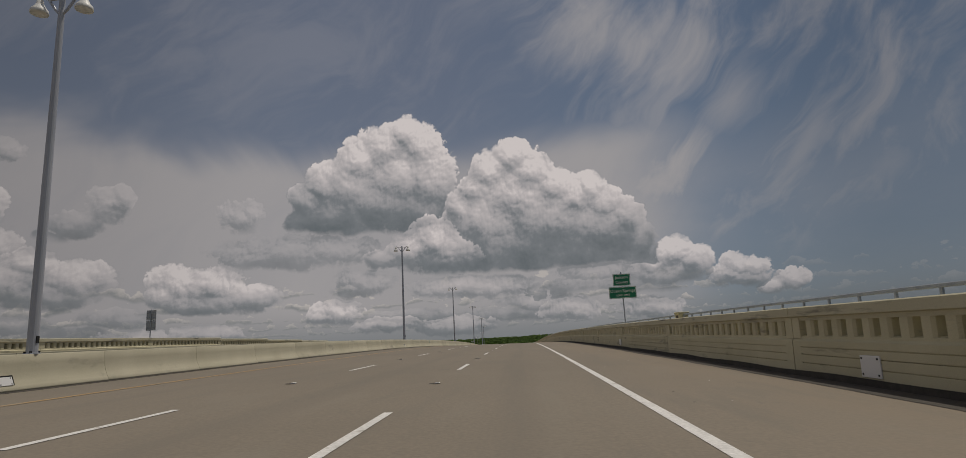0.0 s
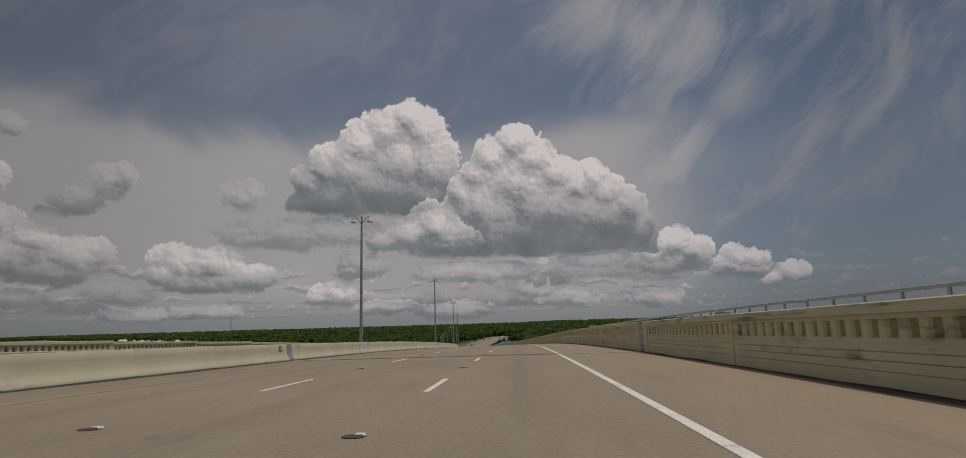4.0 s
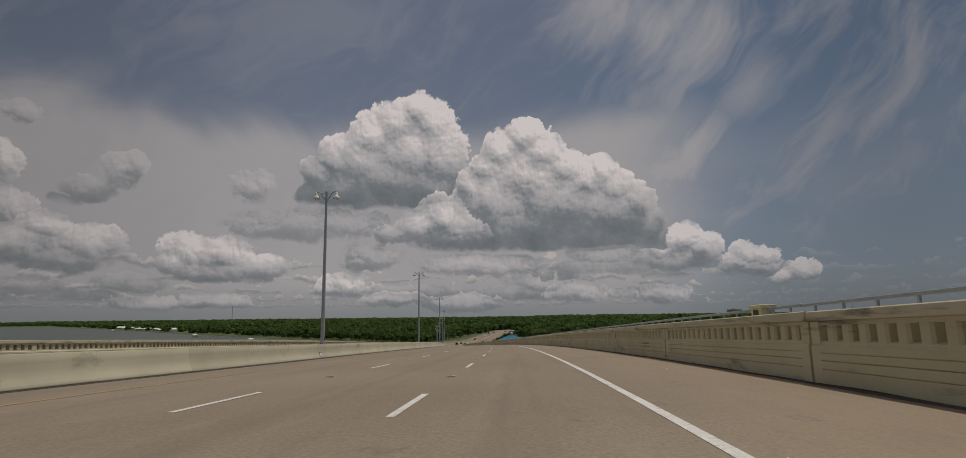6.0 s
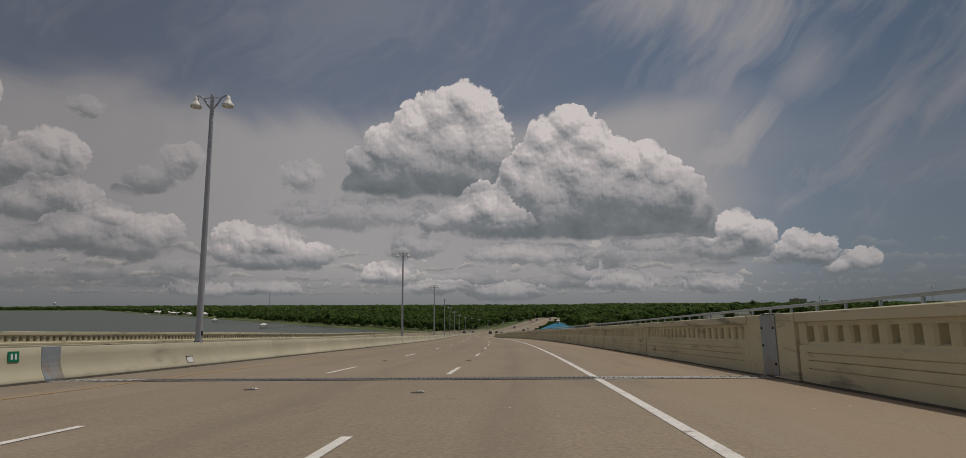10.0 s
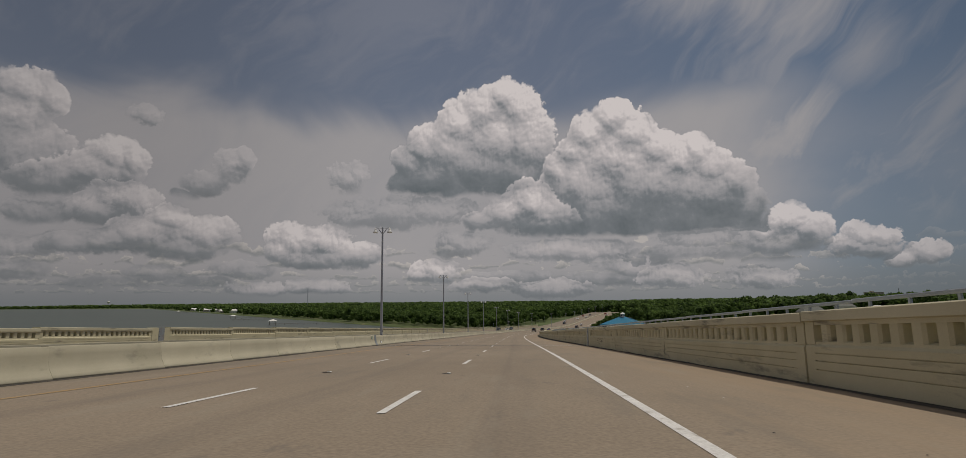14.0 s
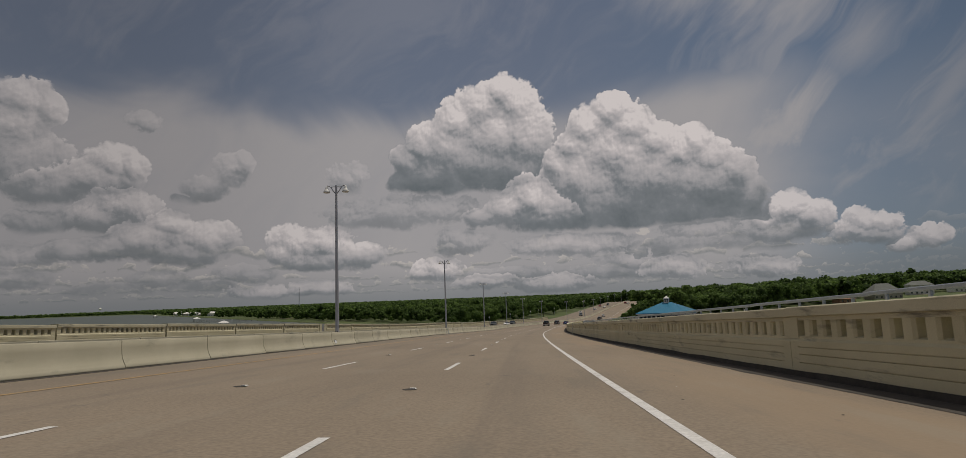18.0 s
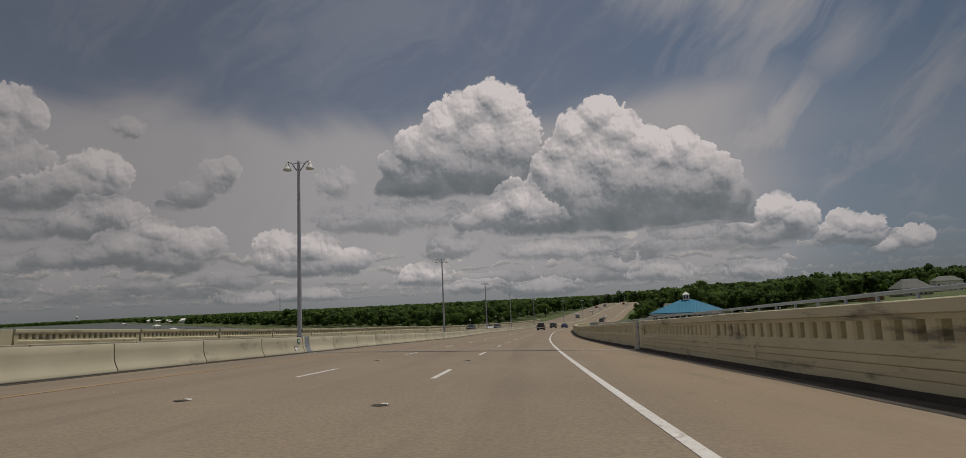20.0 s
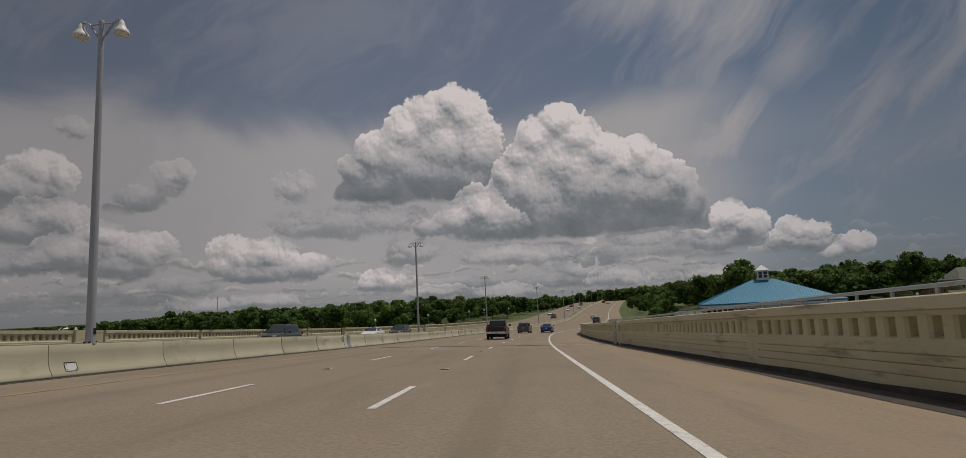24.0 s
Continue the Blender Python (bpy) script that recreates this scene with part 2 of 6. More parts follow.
def sky_nodes():
    tree = world.node_tree
    tree.nodes.clear()
    net = Net(tree)
    out = tree.nodes.new("ShaderNodeOutputWorld")
    background = tree.nodes.new("ShaderNodeBackground")
    tree.links.new(background.outputs[0], out.inputs[0])
    coord = tree.nodes.new("ShaderNodeTexCoord")
    split = tree.nodes.new("ShaderNodeSeparateXYZ")
    net.put(split.inputs[0], net.vec("NORMALIZE", coord.outputs["Generated"]))
    x, y, z = split.outputs
    az = net.math("MULTIPLY", net.math("ARCTAN2", x, y), 180 / math.pi)
    el = net.math("MULTIPLY", net.math("ARCSINE", z), 180 / math.pi)
    join = tree.nodes.new("ShaderNodeCombineXYZ")
    net.put(join.inputs[0], az)
    net.put(join.inputs[1], el)
    place = join.outputs[0]

    # clear air behind the clouds
    air = tree.nodes.new("ShaderNodeTexSky")
    air.sky_type, air.sun_disc = "NISHITA", False
    air.sun_elevation, air.sun_rotation = SUN_ELEVATION, SUN_AZIMUTH
    air.air_density, air.dust_density, air.ozone_density = 1.0, 1.0, 3.0
    blue = net.vec("MULTIPLY", air.outputs[0], (0.034, 0.034, 0.036))
    blue = net.mix(net.steps(el, 3, 30, 0.60, 0.40), blue, net.mix(net.steps(az, -10.0, 22.0), (0.224, 0.242, 0.280), (0.158, 0.205, 0.260)))

    # high veil with feathered streaks
    soft = net.noise(net.vec("MULTIPLY", place, (0.6, 1.0, 0)), 0.055, 5.0, 0.55, 0.5)
    wander = net.vec("ADD", place, net.vec("MULTIPLY", net.noise(place, 0.05, 3.0, 0.5, colour=True), (12.0, 12.0, 0)))

    def turn(vector, degrees):
        node = tree.nodes.new("ShaderNodeVectorRotate")
        node.rotation_type = "Z_AXIS"
        net.put(node.inputs["Vector"], vector)
        node.inputs["Angle"].default_value = radians(degrees)
        return node.outputs[0]

    along = turn(wander, -40)
    streak = net.noise(net.vec("MULTIPLY", along, (0.07, 0.17, 0)), 1.0, 6.0, 0.58, 0.3)
    fibre = net.noise(net.vec("MULTIPLY", along, (0.20, 0.80, 0)), 1.0, 5.0, 0.6, 0.2)
    streak = net.math("MULTIPLY_ADD", net.math("SUBTRACT", fibre, 0.5), 0.28, streak)
    fray = net.math("MULTIPLY", net.math("SUBTRACT", streak, 0.5), 2.0)

    def patch(az0, el0, wide, tall, degrees=0, sharp=-0.15):
        place_in = turn(net.vec("SUBTRACT", place, (az0, el0, 0)), -degrees)
        d = net.vec("LENGTH", net.vec("MULTIPLY", place_in, (1 / wide, 1 / tall, 0)))
        return net.steps(net.math("SUBTRACT", d, fray), sharp, 1.5, 1.0, 0.0)

    warped = net.math("MULTIPLY_ADD", net.math("SUBTRACT", soft, 0.5), 14.0, el)
    low_veil = net.math("MULTIPLY", net.steps(warped, 15.5, 21.5, 1.0, 0.0), net.steps(az, 8.0, 24.0, 1.0, 0.25))
    low_veil = net.math("MULTIPLY_ADD", net.math("SUBTRACT", soft, 0.5), 0.5, low_veil)
    veil = net.math("MAXIMUM", low_veil, net.math("MULTIPLY", patch(15.5, 13.5, 8.5, 4.2, 28), 0.9))
    veil = net.math("MAXIMUM", veil, net.math("MULTIPLY", patch(13.0, 27.0, 12.0, 5.5, -12), 0.72))
    veil = net.math("MAXIMUM", veil, net.math("MULTIPLY", patch(23.0, 20.0, 3.6, 6.0, -30), 0.55))
    veil = net.math("MAXIMUM", veil, net.math("MULTIPLY", patch(28.5, 15.0, 1.6, 6.5, -40), 0.5))
    veil = net.math("MAXIMUM", veil, net.math("MULTIPLY", patch(34.0, 12.0, 4.0, 3.0, 30), 0.4))
    veil = net.math("MAXIMUM", veil, net.steps(el, 31.0, 44.0))
    veil = net.steps(veil, 0.0, 1.0)
    right = net.steps(az, 0.0, 20.0, 0.20, 0.55)
    wisps = net.math("MULTIPLY", net.steps(streak, 0.36, 0.75), net.math("MULTIPLY", right, net.steps(el, 3.0, 9.0)))
    veil = net.math("MAXIMUM", net.math("MULTIPLY", veil, net.steps(streak, 0.25, 0.7, 0.90, 1.0)), wisps)
    sky = net.mix(net.math("MULTIPLY", veil, 0.92), blue, (0.356, 0.336, 0.336))

    # rows of small cumulus towards the horizon, the farthest and lowest first
    for base, tall, wide, shift, cut in ((0.9, 0.35, 1.25, 21.0, 0.42), (1.5, 0.45, 0.95, 13.0, 0.43), (2.3, 0.60, 0.72, 7.0, 0.44), (3.3, 0.75, 0.55, 2.0, 0.46), (4.5, 0.95, 0.42, 31.0, 0.48)):
        rows = net.vec("ADD", net.vec("MULTIPLY", place, (wide, wide * 1.3, 0)), (shift, shift, 0))
        lumps = net.noise(rows, 1.0, 5.0, 0.55, 0.2)
        knobs = net.cells(rows, 4.0, 3.0, 0.5)
        knobs = net.math("SUBTRACT", 0.22, net.math("MULTIPLY", knobs, knobs))
        level = net.math("SUBTRACT", net.math("MULTIPLY_ADD", net.math("SUBTRACT", net.noise(rows, 0.6, 2.0), 0.5), 1.6 * tall, el), base)
        high = net.math("MULTIPLY_ADD", net.math("SUBTRACT", lumps, cut), 6.0 * tall, net.math("MULTIPLY", knobs, 1.2 * tall))
        under = net.math("SUBTRACT", high, level)
        row_cover = net.math("MULTIPLY", net.steps(under, 0.0, 0.22 * tall), net.steps(level, -0.10 * tall, 0.30 * tall))
        row_light = net.math("MULTIPLY_ADD", knobs, 1.0, net.math("DIVIDE", level, 1.25 * tall))
        row_light = net.math("ADD", row_light, net.steps(under, 0.1, 0.5 * tall, 0.25, 0.0))
        row_colour = net.mix(net.steps(row_light, 0.05, 1.0), (0.190, 0.200, 0.205), (0.460, 0.425, 0.400))
        sky = net.mix(net.math("MULTIPLY", row_cover, net.steps(az, 14.0, 26.0, 0.85, 0.18)), sky, row_colour)
    sky = net.mix(net.steps(el, -0.5, 3.8, 0.75, 0.0), sky, (0.155, 0.174, 0.184))

    # cumulus
    group = cloud_group()
    taps = []
    for shift in ((0, 0, 0), (0.14, 0.26, 0), (0.55, 1.15, 0)):
        tap = tree.nodes.new("ShaderNodeGroup")
        tap.node_tree = group
        net.put(tap.inputs[0], net.vec("ADD", place, shift))
        taps.append(tap)
    relief, rise, solid, rim = taps[0].outputs
    small = net.steps(net.math("SUBTRACT", relief, taps[1].outputs[0]), -0.20, 0.24, -0.5, 0.5, False)
    large = net.steps(net.math("SUBTRACT", relief, taps[2].outputs[0]), -0.30, 0.50, -0.5, 0.5, False)
    broad = net.math("SUBTRACT", net.noise(place, 0.30, 3.5, 0.5, 0.3), 0.5)
    tone = net.math("MULTIPLY_ADD", rise, 0.62, 0.14)
    clear = net.math("MULTIPLY_ADD", rise, 0.8, 0.2)
    tone = net.math("MULTIPLY_ADD", net.math("MULTIPLY", small, clear), 0.44, tone)
    tone = net.math("MULTIPLY_ADD", net.math("MULTIPLY", large, clear), 0.44, tone)
    tone = net.math("MULTIPLY_ADD", broad, 0.50, tone)
    mottle = net.math("SUBTRACT", net.noise(place, 0.85, 5.0, 0.58, 0.4), 0.5)
    tone = net.math("MULTIPLY_ADD", mottle, 0.22, tone)
    # the rim is thin and bright
    tone = net.math("MULTIPLY_ADD", rim, 0.24, tone)
    ramp = tree.nodes.new("ShaderNodeValToRGB")
    net.put(ramp.inputs[0], net.steps(tone, -0.15, 1.10, smooth=False))
    e = ramp.color_ramp.elements
    e[0].position, e[0].color = 0.0, (0.108, 0.124, 0.134, 1)
    e[1].position, e[1].color = 1.0, (0.615, 0.562, 0.548, 1)
    for at, colour in ((0.28, (0.178, 0.190, 0.202, 1)), (0.48, (0.315, 0.306, 0.314, 1)), (0.68, (0.415, 0.388, 0.390, 1)), (0.85, (0.505, 0.464, 0.460, 1))):
        ramp.color_ramp.elements.new(at).color = colour
    ramp.color_ramp.interpolation = "LINEAR"
    shade = net.mix(net.steps(az, -44.0, -24.0, 0.10, 0.0), ramp.outputs[0], (0.19, 0.195, 0.190))
    sky = net.mix(solid, sky, shade)
    # sky darkened to both sides: denser cloud towards the bay, and lens falloff painted in
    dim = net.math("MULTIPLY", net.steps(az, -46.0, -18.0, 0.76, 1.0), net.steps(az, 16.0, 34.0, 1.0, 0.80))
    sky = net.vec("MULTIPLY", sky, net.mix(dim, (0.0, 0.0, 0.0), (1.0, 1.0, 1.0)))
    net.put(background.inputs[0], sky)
    background.inputs[1].default_value = 1.0


sky_nodes()

sun_data = bpy.data.lights.new("sun", "SUN")
sun_data.energy, sun_data.angle, sun_data.color = 2.3, radians(0.6), (1.0, 0.92, 0.80)
sun = new("sun", sun_data)
sun.matrix_world = look((math.sin(SUN_AZIMUTH) * math.cos(SUN_ELEVATION) * 100, math.cos(SUN_AZIMUTH) * math.cos(SUN_ELEVATION) * 100, math.sin(SUN_ELEVATION) * 100), (0, 0, 0))

# ---- materials ----
def surface(name, colours, rough=0.8, metal=0.0, scale=1.0, fine=30.0, bump=0.2, streak=None, spread=0.5, detail=6.0, per_object=0.0, stain=None, grainy=0.13):
    """A node material: two colours mixed by a broad noise, a fine grain in brightness and relief, and stains on request."""
    mat = bpy.data.materials.new(name)
    mat.use_nodes = True
    nodes, links = mat.node_tree.nodes, mat.node_tree.links
    bsdf = nodes["Principled BSDF"]
    bsdf.inputs["Roughness"].default_value = rough
    bsdf.inputs["Metallic"].default_value = metal
    coord = nodes.new("ShaderNodeNewGeometry")
    where = coord.outputs["Position"]
    if streak:
        stretch = nodes.new("ShaderNodeVectorMath")
        stretch.operation = "MULTIPLY"
        stretch.inputs[1].default_value = streak
        links.new(where, stretch.inputs[0])
        where_broad = stretch.outputs[0]
    else:
        where_broad = where
    broad = nodes.new("ShaderNodeTexNoise")
    broad.inputs["Scale"].default_value, broad.inputs["Detail"].default_value = scale, detail
    broad.inputs["Roughness"].default_value = 0.6
    links.new(where_broad, broad.inputs["Vector"])
    ramp = nodes.new("ShaderNodeValToRGB")
    ramp.color_ramp.elements[0].position, ramp.color_ramp.elements[1].position = 0.5 - spread / 2, 0.5 + spread / 2
    ramp.color_ramp.elements[0].color, ramp.color_ramp.elements[1].color = (*colours[0], 1), (*colours[1], 1)
    links.new(broad.outputs["Fac"], ramp.inputs[0])
    colour = ramp.outputs[0]
    grain = nodes.new("ShaderNodeTexNoise")
    grain.inputs["Scale"].default_value, grain.inputs["Detail"].default_value = fine, 3
    links.new(where, grain.inputs["Vector"])
    remap = nodes.new("ShaderNodeMapRange")
    remap.inputs[1].default_value, remap.inputs[2].default_value, remap.inputs[3].default_value, remap.inputs[4].default_value = 0.3, 0.7, 1 - grainy, 1 + grainy
    links.new(grain.outputs["Fac"], remap.inputs[0])
    mul = nodes.new("ShaderNodeMix")
    mul.data_type, mul.blend_type = "RGBA", "MULTIPLY"
    mul.inputs[0].default_value = 1
    links.new(colour, mul.inputs[6])
    links.new(remap.outputs[0], mul.inputs[7])
    colour = mul.outputs[2]
    if stain:
        tint, stain_scale, low, high = stain[:4]
        noise_node = nodes.new("ShaderNodeTexNoise")
        noise_node.inputs["Scale"].default_value, noise_node.inputs["Detail"].default_value, noise_node.inputs["Roughness"].default_value = stain_scale, 8, 0.65
        if len(stain) > 4:
            st = nodes.new("ShaderNodeVectorMath")
            st.operation = "MULTIPLY"
            st.inputs[1].default_value = stain[4]
            links.new(where, st.inputs[0])
            links.new(st.outputs[0], noise_node.inputs["Vector"])
        else:
            links.new(where, noise_node.inputs["Vector"])
        gate = nodes.new("ShaderNodeMapRange")
        gate.inputs[1].default_value, gate.inputs[2].default_value = low, high
        links.new(noise_node.outputs["Fac"], gate.inputs[0])
        over = nodes.new("ShaderNodeMix")
        over.data_type = "RGBA"
        over.inputs[7].default_value = (*tint, 1)
        links.new(gate.outputs[0], over.inputs[0])
        links.new(colour, over.inputs[6])
        colour = over.outputs[2]
    if per_object:
        info = nodes.new("ShaderNodeObjectInfo")
        shift = nodes.new("ShaderNodeMapRange")
        shift.inputs[3].default_value, shift.inputs[4].default_value = 1 - per_object, 1 + per_object
        links.new(info.outputs["Random"], shift.inputs[0])
        vary = nodes.new("ShaderNodeMix")
        vary.data_type, vary.blend_type = "RGBA", "MULTIPLY"
        vary.inputs[0].default_value = 1
        links.new(colour, vary.inputs[6])
        links.new(shift.outputs[0], vary.inputs[7])
        colour = vary.outputs[2]
    links.new(colour, bsdf.inputs["Base Color"])
    if bump:
        relief = nodes.new("ShaderNodeBump")
        relief.inputs["Strength"].default_value, relief.inputs["Distance"].default_value = bump, 0.01
        links.new(grain.outputs["Fac"], relief.inputs["Height"])
        links.new(relief.outputs[0], bsdf.inputs["Normal"])
    return mat


def plain(name, colour, rough=0.5, metal=0.0):
    mat = bpy.data.materials.new(name)
    mat.use_nodes = True
    bsdf = mat.node_tree.nodes["Principled BSDF"]
    bsdf.inputs["Base Color"].default_value = (*colour, 1)
    bsdf.inputs["Roughness"].default_value, bsdf.inputs["Metallic"].default_value = rough, metal
    return mat


def foliage(name, dark, light):
    mat = bpy.data.materials.new(name)
    mat.use_nodes = True
    nodes, links = mat.node_tree.nodes, mat.node_tree.links
    bsdf = nodes["Principled BSDF"]
    bsdf.inputs["Roughness"].default_value = 0.75
    bsdf.inputs["Specular IOR Level"].default_value = 0.2
    geo = nodes.new("ShaderNodeNewGeometry")
    broad = nodes.new("ShaderNodeTexNoise")
    broad.inputs["Scale"].default_value, broad.inputs["Detail"].default_value = 0.06, 5
    links.new(geo.outputs["Position"], broad.inputs["Vector"])
    both = nodes.new("ShaderNodeMath")
    both.operation = "MULTIPLY_ADD"
    both.inputs[1].default_value = 0.45
    links.new(geo.outputs["Random Per Island"], both.inputs[0])
    lower = nodes.new("ShaderNodeMath")
    lower.operation = "SUBTRACT"
    lower.inputs[1].default_value = 0.22
    links.new(broad.outputs["Fac"], lower.inputs[0])
    links.new(lower.outputs[0], both.inputs[2])
    ramp = nodes.new("ShaderNodeValToRGB")
    ramp.color_ramp.elements[0].position, ramp.color_ramp.elements[1].position = 0.3, 0.75
    ramp.color_ramp.elements[0].color, ramp.color_ramp.elements[1].color = (*dark, 1), (*light, 1)
    links.new(both.outputs[0], ramp.inputs[0])
    links.new(ramp.outputs[0], bsdf.inputs["Base Color"])
    through_leaf = nodes.new("ShaderNodeBsdfTranslucent")
    links.new(ramp.outputs[0], through_leaf.inputs[0])
    both_sides = nodes.new("ShaderNodeMixShader")
    both_sides.inputs[0].default_value = 0.4
    links.new(bsdf.outputs[0], both_sides.inputs[1])
    links.new(through_leaf.outputs[0], both_sides.inputs[2])
    links.new(both_sides.outputs[0], nodes["Material Output"].inputs[0])
    return mat


def road_surface():
    """Worn concrete: fine aggregate, wheel paths and drip lines along the lanes, and rust-coloured shoulders."""
    mat = surface("road_concrete", ((0.213, 0.171, 0.126), (0.270, 0.218, 0.161)), 0.88, scale=0.12, fine=20, bump=0.3, spread=0.5, grainy=0.17)
    tree = mat.node_tree
    net = Net(tree)
    bsdf = tree.nodes["Principled BSDF"]
    colour = bsdf.inputs["Base Color"].links[0].from_socket
    uv = tree.nodes.new("ShaderNodeUVMap")
    uv.uv_map = "lane"
    axes = tree.nodes.new("ShaderNodeSeparateXYZ")
    net.put(axes.inputs[0], uv.outputs[0])
    u = axes.outputs[0]
    streak = net.noise(net.vec("MULTIPLY", uv.outputs[0], (1.6, 0.035, 0)), 1.0, 6.0, 0.6)
    wobble = net.math("MULTIPLY_ADD", net.math("SUBTRACT", streak, 0.5), 0.9, u)
    # lane middles lie 3.5 m apart; drips darken the middle, wheels polish either side
    phase = net.math("MULTIPLY", net.math("ADD", wobble, 0.15), 2 * math.pi / 3.52)
    middle = net.steps(net.math("COSINE", phase), 0.55, 1.0)
    wheels = net.steps(net.math("COSINE", net.math("MULTIPLY", phase, 2.0)), 0.2, 1.0, 0.0, 1.0)
    in_lanes = net.math("MULTIPLY", net.steps(u, -9.4, -8.8), net.steps(u, 1.3, 1.8, 1.0, 0.0))
    colour = net.mix(net.math("MULTIPLY", net.math("MULTIPLY", middle, in_lanes), net.steps(streak, 0.35, 0.7, 0.08, 0.42)), colour, (0.155, 0.128, 0.103))
    blotch = net.noise(net.vec("MULTIPLY", uv.outputs[0], (0.5, 0.05, 0)), 1.0, 5.0, 0.6)
    rust = net.math("MULTIPLY", net.steps(u, 1.6, 3.6), net.steps(blotch, 0.34, 0.62, 0.2, 0.7))
    colour = net.mix(rust, colour, (0.292, 0.220, 0.148))
    left = net.math("MULTIPLY", net.steps(u, -8.9, -10.6), net.steps(blotch, 0.3, 0.65, 0.1, 0.6))
    colour = net.mix(left, colour, (0.17, 0.145, 0.115))
    spots = net.noise(net.vec("MULTIPLY", uv.outputs[0], (1.0, 0.5, 0)), 1.1, 4.0, 0.7)
    colour = net.mix(net.steps(spots, 0.66, 0.78, 0.0, 0.5), colour, (0.13, 0.115, 0.10))
    # cloudy patches drawn out along the lanes, and old tyre scuffs
    cloudy = net.noise(net.vec("MULTIPLY", uv.outputs[0], (0.9, 0.16, 0)), 1.0, 7.0, 0.66)
    colour = net.mix(net.steps(cloudy, 0.52, 0.74, 0.0, 0.45), colour, (0.165, 0.145, 0.118))
    colour = net.mix(net.steps(cloudy, 0.46, 0.28, 0.0, 0.35), colour, (0.285, 0.250, 0.195))
    # the first spans are greyer
    first_spans = net.steps(axes.outputs[1], 60.0, 132.0, 0.55, 0.0)
    colour = net.mix(first_spans, colour, (0.155, 0.142, 0.118))
    net.put(bsdf.inputs["Base Color"], colour)
    return mat


M_ROAD = road_surface()
M_PARAPET = surface("parapet_concrete", ((0.475, 0.440, 0.295), (0.590, 0.548, 0.385)), 0.85, scale=0.6, fine=60, bump=0.15, grainy=0.07, per_object=0.04, stain=((0.20, 0.185, 0.145), 1.1, 0.575, 0.72, (1.0, 0.45, 2.6)))
M_CAP = surface("parapet_cap_concrete", ((0.475, 0.445, 0.315), (0.590, 0.555, 0.410)), 0.88, scale=0.5, fine=60, bump=0.18, grainy=0.08, per_object=0.05, stain=((0.13, 0.125, 0.11), 1.4, 0.54, 0.70, (1.0, 0.35, 3.0)))
M_BARRIER = surface("barrier_concrete", ((0.43, 0.400, 0.295), (0.545, 0.508, 0.390)), 0.85, scale=0.5, fine=60, bump=0.15, grainy=0.07, per_object=0.07, stain=((0.24, 0.222, 0.18), 0.8, 0.585, 0.74, (1, 0.5, 1.3)))
M_WHITE_PAINT = surface("white_road_paint", ((0.55, 0.54, 0.52), (0.72, 0.71, 0.69)), 0.7, scale=2.5, fine=25, bump=0.2, stain=((0.33, 0.3, 0.26), 3.5, 0.58, 0.7))
M_YELLOW_PAINT = surface("yellow_road_paint", ((0.33, 0.22, 0.105), (0.38, 0.25, 0.11)), 0.75, scale=1.5, fine=25, bump=0.2, stain=((0.3, 0.24, 0.16), 2.0, 0.5, 0.66))
M_STEEL = surface("galvanised_steel", ((0.28, 0.31, 0.36), (0.37, 0.40, 0.45)), 0.5, 0.4, scale=3, fine=60, bump=0.05)
M_POLE = surface("painted_pole_steel", ((0.36, 0.38, 0.43), (0.45, 0.47, 0.52)), 0.5, 0.15, scale=3, fine=60, bump=0.04, grainy=0.05, streak=(1, 1, 0.15))
M_PLATE = surface("joint_plate_steel", ((0.24, 0.28, 0.32), (0.36, 0.39, 0.42)), 0.55, 0.4, scale=1.5, fine=30, bump=0.05, grainy=0.04, stain=((0.30, 0.21, 0.12), 1.1, 0.52, 0.74))
M_JOINT = surface("finger_joint_steel", ((0.30, 0.29, 0.27), (0.5, 0.49, 0.47)), 0.55, 0.3, scale=5, fine=40, bump=0.15)
M_DARK = plain("dark_gap", (0.012, 0.012, 0.012), 0.9)
M_LAMP = plain("lamp_housing", (0.72, 0.72, 0.70), 0.5)
M_WATER = surface("bay_water", ((0.050, 0.066, 0.055), (0.068, 0.084, 0.068)), 0.38, scale=0.01, fine=0.6, bump=0.9)
M_WATER.node_tree.nodes["Principled BSDF"].inputs["Specular IOR Level"].default_value = 0.28
M_GRASS = surface("grass", ((0.05, 0.075, 0.02), (0.10, 0.13, 0.04)), 0.95, scale=0.03, fine=1.2, bump=0.3, stain=((0.20, 0.17, 0.09), 0.05, 0.60, 0.72))
M_ASPHALT = surface("asphalt", ((0.10, 0.10, 0.10), (0.15, 0.145, 0.14)), 0.9, scale=0.1, fine=20, bump=0.2)
M_LEAF = foliage("leaves", (0.034, 0.066, 0.016), (0.15, 0.235, 0.055))
M_BARK = surface("bark", ((0.06, 0.05, 0.04), (0.11, 0.095, 0.08)), 0.95, scale=2, fine=12)
M_BLUE_ROOF = surface("blue_metal_roof", ((0.015, 0.165, 0.29), (0.022, 0.205, 0.345)), 0.4, 0.1, scale=0.2, fine=5, bump=0.03)
M_WHITE_WALL = surface("white_siding", ((0.68, 0.67, 0.64), (0.78, 0.77, 0.74)), 0.7, scale=0.3, fine=8, bump=0.05)
